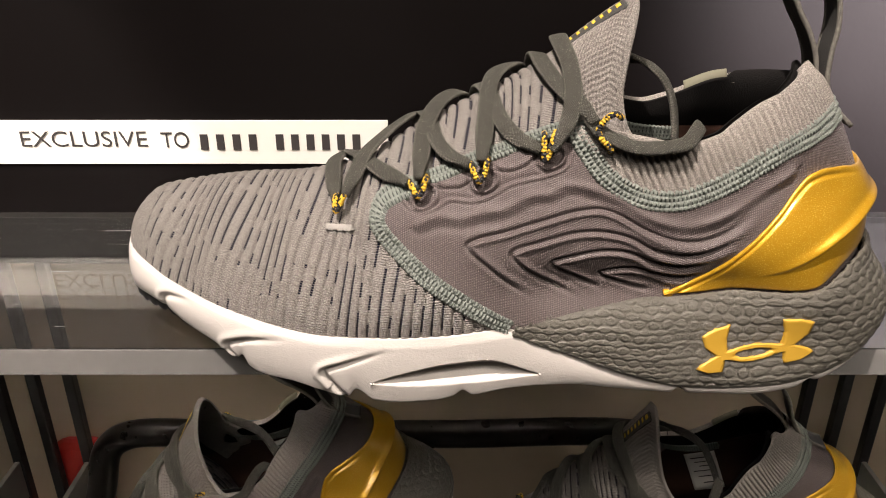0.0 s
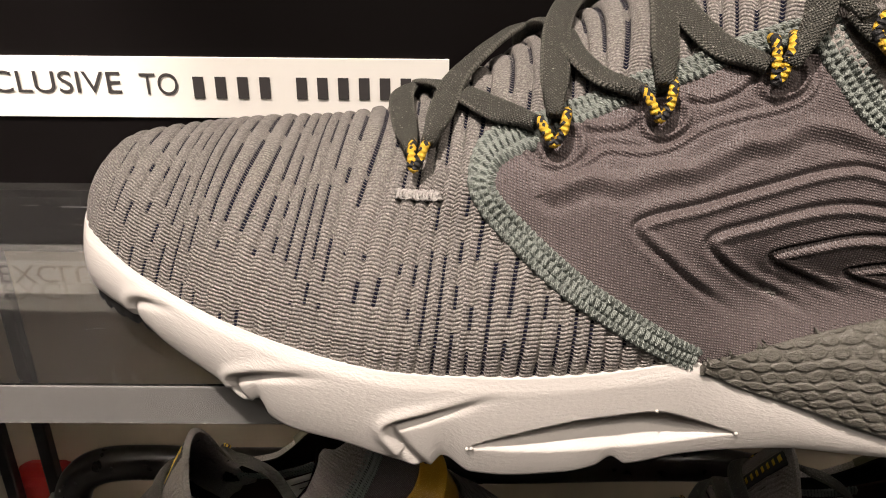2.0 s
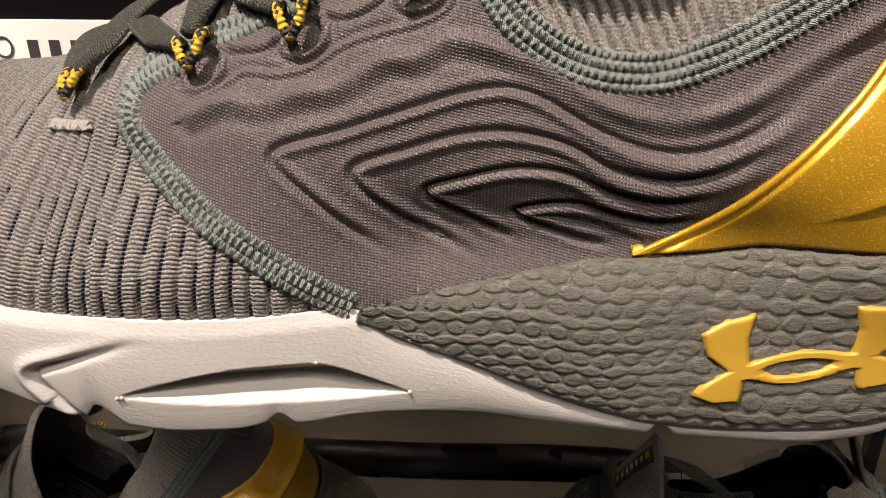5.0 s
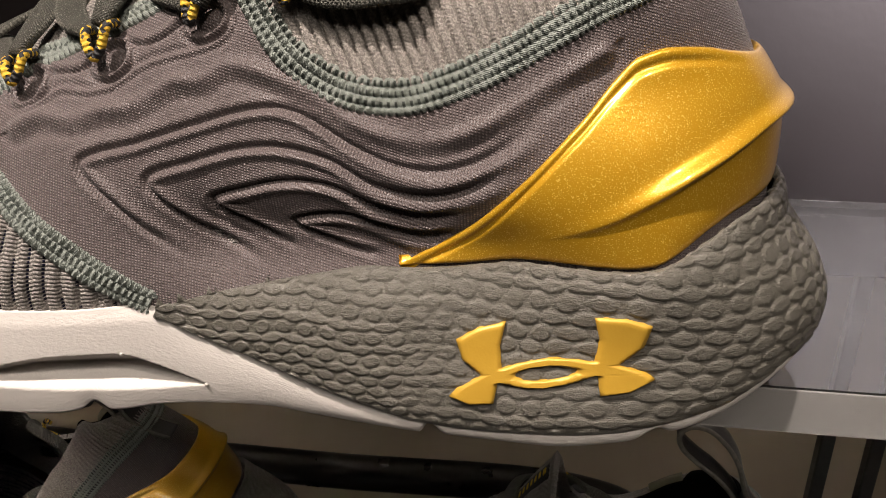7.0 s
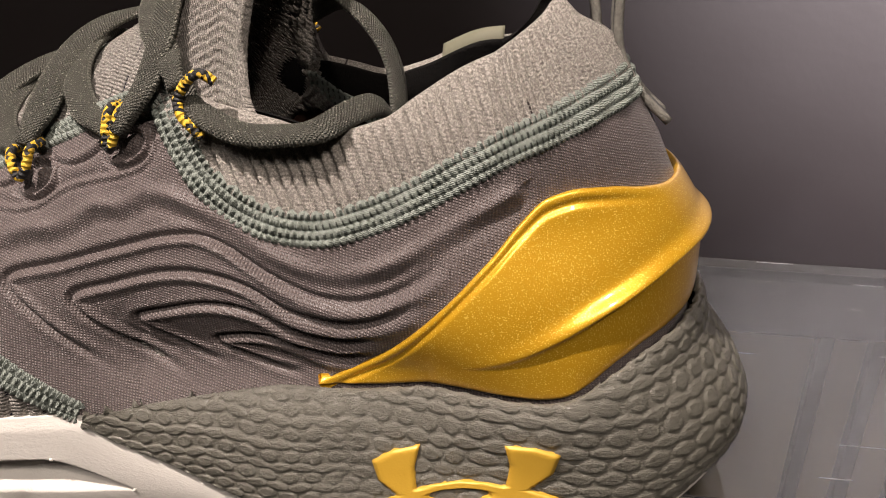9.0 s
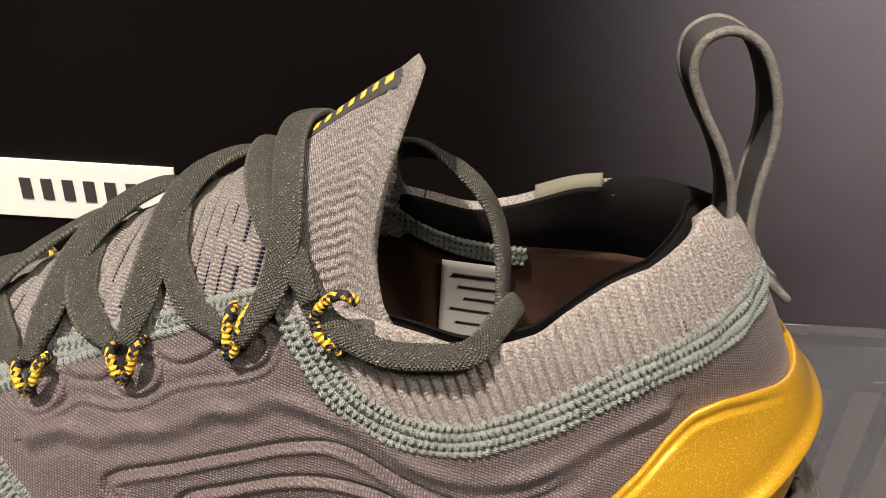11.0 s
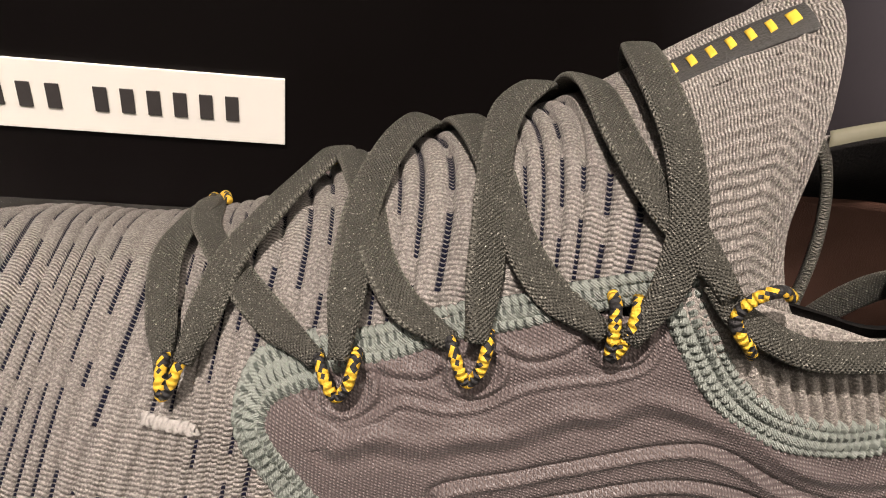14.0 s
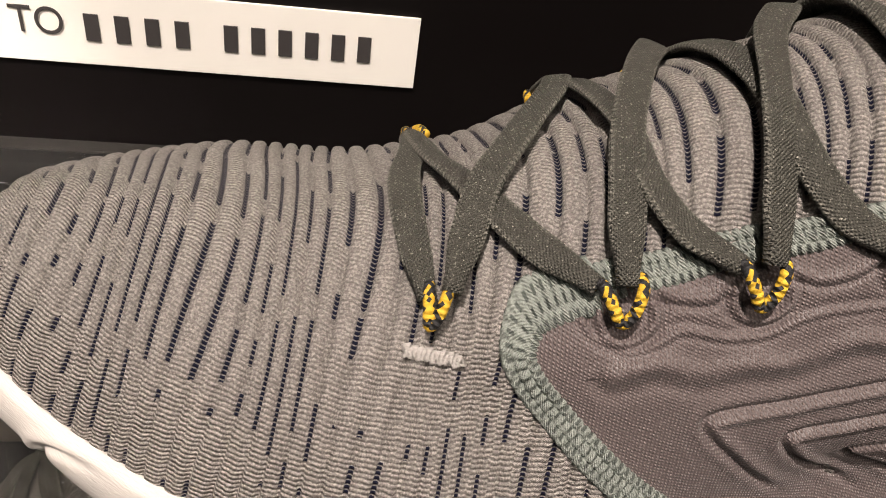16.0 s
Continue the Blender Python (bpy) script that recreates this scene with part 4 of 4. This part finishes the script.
    # free ends that hang into the shoe
    front = [tuple(surf(a_, z_, .0048)) for a_, z_ in ((.0505, 1.1005), (.0545, 1.0962), (.059, 1.0942), (.066, 1.0921), (.074, 1.0922), (.0825, 1.0938))]
    tail = glide(front + [(.0870, .2580, 1.0958), (.0905, .2650, 1.0960), (.0920, .2715, 1.0925), (.0908, .2775, 1.0840), (.088, .284, 1.068)], 60)
    part("lace_end", band("lace_end", tail, np.array([[0.1, -0.75, 0.65]]) * (1 - np.linspace(0, 1, 60)[:, None]) + np.array([[0.9, 0.35, 0.5]]) * np.linspace(0, 1, 60)[:, None], .0055, .0025), LACE, shoe)
    tail = glide([(.056, .322, 1.102), (.066, .314, 1.1095), (.0760, .3010, 1.1120), (.0840, .2970, 1.1065), (.0885, .2960, 1.0985), (.0905, .2930, 1.086), (.0905, .290, 1.066)], 50)
    part("lace_end", band("lace_end", tail, np.repeat([[0.8, -0.4, 0.45]], 50, 0), .0055, .0025), LACE, shoe)

    # speckled cord loops at the eyelets
    for side in (1, -1):
        for i, (ex, ang) in enumerate(places):
            ang = ang if side > 0 else 180 - ang
            pts = []
            for dx, dn, o in ((-.0033, 4.8, .0020), (-.0030, 3.2, .0050), (-.0018, .2, .0056), (0, -2.2, .0040), (.0016, -1.4, .0046), (.0027, 1.4, .0056), (.0034, 3.6, .0030)):
                if i in (0, 3):
                    dx, dn = dx * 0.6 + 0.0003 * dn, dn * 1.1
                pts.append(over(ex + dx, ang + side * dn * 1.1, o if side > 0 else 0.5 * o))
            if i == 4:
                pts = [over(ex + dx, ang + side * dn, o) for dx, dn, o in ((.0058, 1.0, .0035), (.0032, 1.9, .0058), (.0, 1.9, .0056), (-.0022, .4, .0046), (-.0012, -1.6, .0044), (.0010, -3.4, .0034), (.0026, -4.6, .0016))]
            path = glide(pts, 30)
            ups = np.repeat((over(ex, ang, .01) - over(ex, ang, 0))[None], 30, 0)
            part("eyelet_cord", band("eyelet_cord", path, ups, .0021, .0021, 12, power=2.0), ROPE, shoe, "yellow and black speckled cord loop")
    path = glide([surf(x_, z_, .0012) for x_, z_ in ((-.0434, 1.0578), (-.0385, 1.0580), (-.0335, 1.0584))], 40)
    path[:, 2] += 0.00035 * np.sin(np.arange(40) * 2.1)
    part("bar_tack", band("bar_tack", path, np.repeat([[0, -.6, .8]], 40, 0), .0023 + .0007 * np.sin(np.arange(40) * 1.3), .0012), SILVER, shoe, "silver bar tack stitch")

    # pull loop at the heel
    loop = glide([(.1525, .2865, 1.0915), (.1460, .2865, 1.0975), (.1405, .2865, 1.1065), (.1395, .2865, 1.118), (.1400, .2865, 1.128), (.1380, .2865, 1.138), (.133, .2865, 1.1465), (.127, .2865, 1.149), (.1222, .2865, 1.1465), (.1215, .2865, 1.141), (.1250, .2865, 1.1335), (.1305, .2865, 1.125), (.1345, .2865, 1.1155), (.1355, .2865, 1.106), (.135, .2865, 1.098)], 90)
    t = np.gradient(loop, axis=0)
    ups = np.stack([t[:, 2], np.zeros(90), -t[:, 0]], 1)
    tab = part("pull_tab", band("pull_tab", loop, ups, .0105, .0014), TAPE, shoe, "dark woven heel pull loop")
    for dy in (-.0052, .0052):
        edge = loop + np.array([0, dy, 0])
        part("edge_stitch", band("edge_stitch", edge, ups, .0015, .0020, 8, power=2.0), TAB_YARN, tab)
    shoe.location = BASE
    return shoe


shoe = tagged(sneaker(), "grey knit running sneaker with gold heel cup on a clear shelf", "sneaker", "sneakers on display")
bpy.context.view_layer.update()

# ---- the display ----
SIGN_Y = 0.4060
board = tagged(part("wall_panel", block("wall_panel", (-0.75, SIGN_Y, 0.965), (0.75, SIGN_Y + 0.018, 1.75), 0.001), BOARD), "dark satin back panel of the display", "wall panel", kind="structure")
shelf = tagged(part("shelf", block("shelf", (-0.55, 0.262, 0.994), (0.55, SIGN_Y - 0.0005, 1.006), 0.0005), ACRYLIC), "clear scratched acrylic shelf", "shelf")
# thin added strip that carries the edge-lit brightness in its colour
part("front_edge", block("front_edge", (-0.55, 0.2612, 0.9941), (0.55, 0.2619, 1.0059), 0.0003), PALE_EDGE, shelf, "cloudy front edge strip, its edge-lit glow put into a pale colour")
sign = tagged(part("sign", block("sign", (-0.262, SIGN_Y - 0.0012, 1.0348), (-0.0297, SIGN_Y - 0.0001, 1.0592), 0.0002), PAPER), "white paper strip with dark grey capitals on the panel", "sign")


def words(text, x, z, cap, wide):
    data = bpy.data.curves.new("lettering", "FONT")
    data.body, data.size = text, cap / 0.69
    ob = bpy.data.objects.new("lettering", data)
    scene.collection.objects.link(ob)
    bpy.context.view_layer.update()
    me = bpy.data.meshes.new_from_object(ob.evaluated_get(bpy.context.evaluated_depsgraph_get()))
    bpy.data.objects.remove(ob)
    xs = [v.co.x for v in me.vertices]
    k = wide / (max(xs) - min(xs))
    lo = min(xs)
    for v in me.vertices:
        v.co = Vector(((v.co.x - lo) * k + x, SIGN_Y - 0.0016, v.co.y + z))
    part("lettering", me, PRINT, sign, "dark grey capitals")


words("EXCLUSIVE", -0.2285, 1.0448, 0.0086, 0.0685)
words("TO", -0.1525, 1.0443, 0.0086, 0.0150)
for x0 in [-.1315 + i * .0088 for i in range(4)] + [-.0905 + i * .0083 for i in range(6)]:
    part("letter_bar", block("letter_bar", (x0, SIGN_Y - 0.0017, 1.0430), (x0 + 0.0042, SIGN_Y - 0.0012, 1.0516), 0.0), PRINT, sign)

# lower level
tagged(part("wall_back", block("wall_back", (-3.0, 0.53, 0.0), (3.0, 0.56, 3.0), 0), WALL), "brown-beige shop wall", "wall", kind="structure")
rack = tagged(new("display_rack"), "black metal rack with slim uprights and grey arms", "rack")
for x in (-.3440, -.3160, -.2875, .2835, .3110, .3403):
    part("upright", block("upright", (x - .004, 0.494, 0.0), (x + .004, 0.502, 1.2), 0.001), BLACK_METAL, rack)
for x in (-.3440, -.2875, .3403):
    part("arm", block("arm", (x - .002, 0.24, 0.7155), (x + .002, 0.494, 0.752), 0.0005), GREY_METAL, rack, "grey metal shelf arm")
part("lower_shelf", block("lower_shelf", (-0.75, 0.24, 0.70), (0.75, 0.493, 0.715), 0.001), DARK_BOX, rack, "dark lower shelf")
PEAK = Vector((0.0685, 0.287, 1.1375)) - BASE
for place, pitch, yaw, word in (((-0.144, 0.368, 0.8985), -25, 3, "heel raised"), ((0.122, 0.364, 0.8985), -21, -6, "tag showing")):
    m = Matrix.Translation(place) @ Matrix.Rotation(radians(yaw), 4, "Z") @ Matrix.Rotation(radians(pitch), 4, "Y") @ Matrix.Translation(-PEAK)
    tagged(copy_thing(shoe, m), "grey knit sneaker with gold heel on slanted stand, " + word)
    stand = tagged(new("shoe_stand"), "black slanted display stand under a sneaker", "stand", "slanted stands")
    part("plate", block("plate", (-.10, -.035, -.0065), (.14, .035, -.0005), 0.001), BLACK_METAL, stand).matrix_basis = m
    heel = m @ Vector((.12, 0, -.004))
    part("post", block("post", (heel.x - .02, heel.y - .02, 0.7152), (heel.x + .02, heel.y + .02, heel.z - .009), 0.001), BLACK_METAL, stand)
    toe = m @ Vector((-.08, 0, -.004))
    part("foot", block("foot", (toe.x - .012, toe.y - .02, 0.7152), (toe.x + .012, toe.y + .02, max(toe.z - .004, 0.7172)), 0.0005), BLACK_METAL, stand)
rail = glide([(-.268, .452, .7250), (-.256, .452, .765), (-.245, .452, .800), (-.228, .452, .812), (-.15, .452, .813), (0.0, .452, .813), (.14, .452, .813), (.172, .452, .800), (.183, .452, .765), (.195, .452, .7250)], 90)
rail_thing = tagged(new("display_rail"), "black bent display rail with a gloss on the lower shelf", "rail")
part("tube", band("tube", rail, np.repeat([[0.0, -1.0, 0.05]], 90, 0), .021, .016, 18, (0, 0, 0), power=2.4), GLOSS_BLACK, rail_thing)
for x in (-.268, .195):
    part("foot", block("foot", (x - .018, .436, .7152), (x + .018, .468, .7262), .002), BLACK_METAL, rail_thing)
tagged(part("red_box", block("red_box", (-0.325, 0.505, 0.66), (-0.285, 0.528, 0.755), 0.009), RED), "blurred red thing behind the rack uprights", "box")

# the shop round it
tagged(part("floor", block("floor", (-3, -4, -0.05), (3, 0.6, 0), 0), FLOOR), "dull brown shop floor", "floor", kind="structure")
tagged(part("ceiling", block("ceiling", (-3, -4, 3.0), (3, 0.6, 3.05), 0), BLACK_METAL), "dark shop ceiling", "ceiling", kind="structure")
tagged(part("wall_south", block("wall_south", (-3, -4.05, 0), (3, -4, 3), 0), PLASTER), "plain shop wall", "wall", kind="structure")
tagged(part("wall_west", block("wall_west", (-3.05, -4, 0), (-3, 0.6, 3), 0), PLASTER), "plain shop wall", "wall", kind="structure")
tagged(part("wall_east", block("wall_east", (3, -4, 0), (3.05, 0.6, 3), 0), PLASTER), "plain shop wall", "wall", kind="structure")
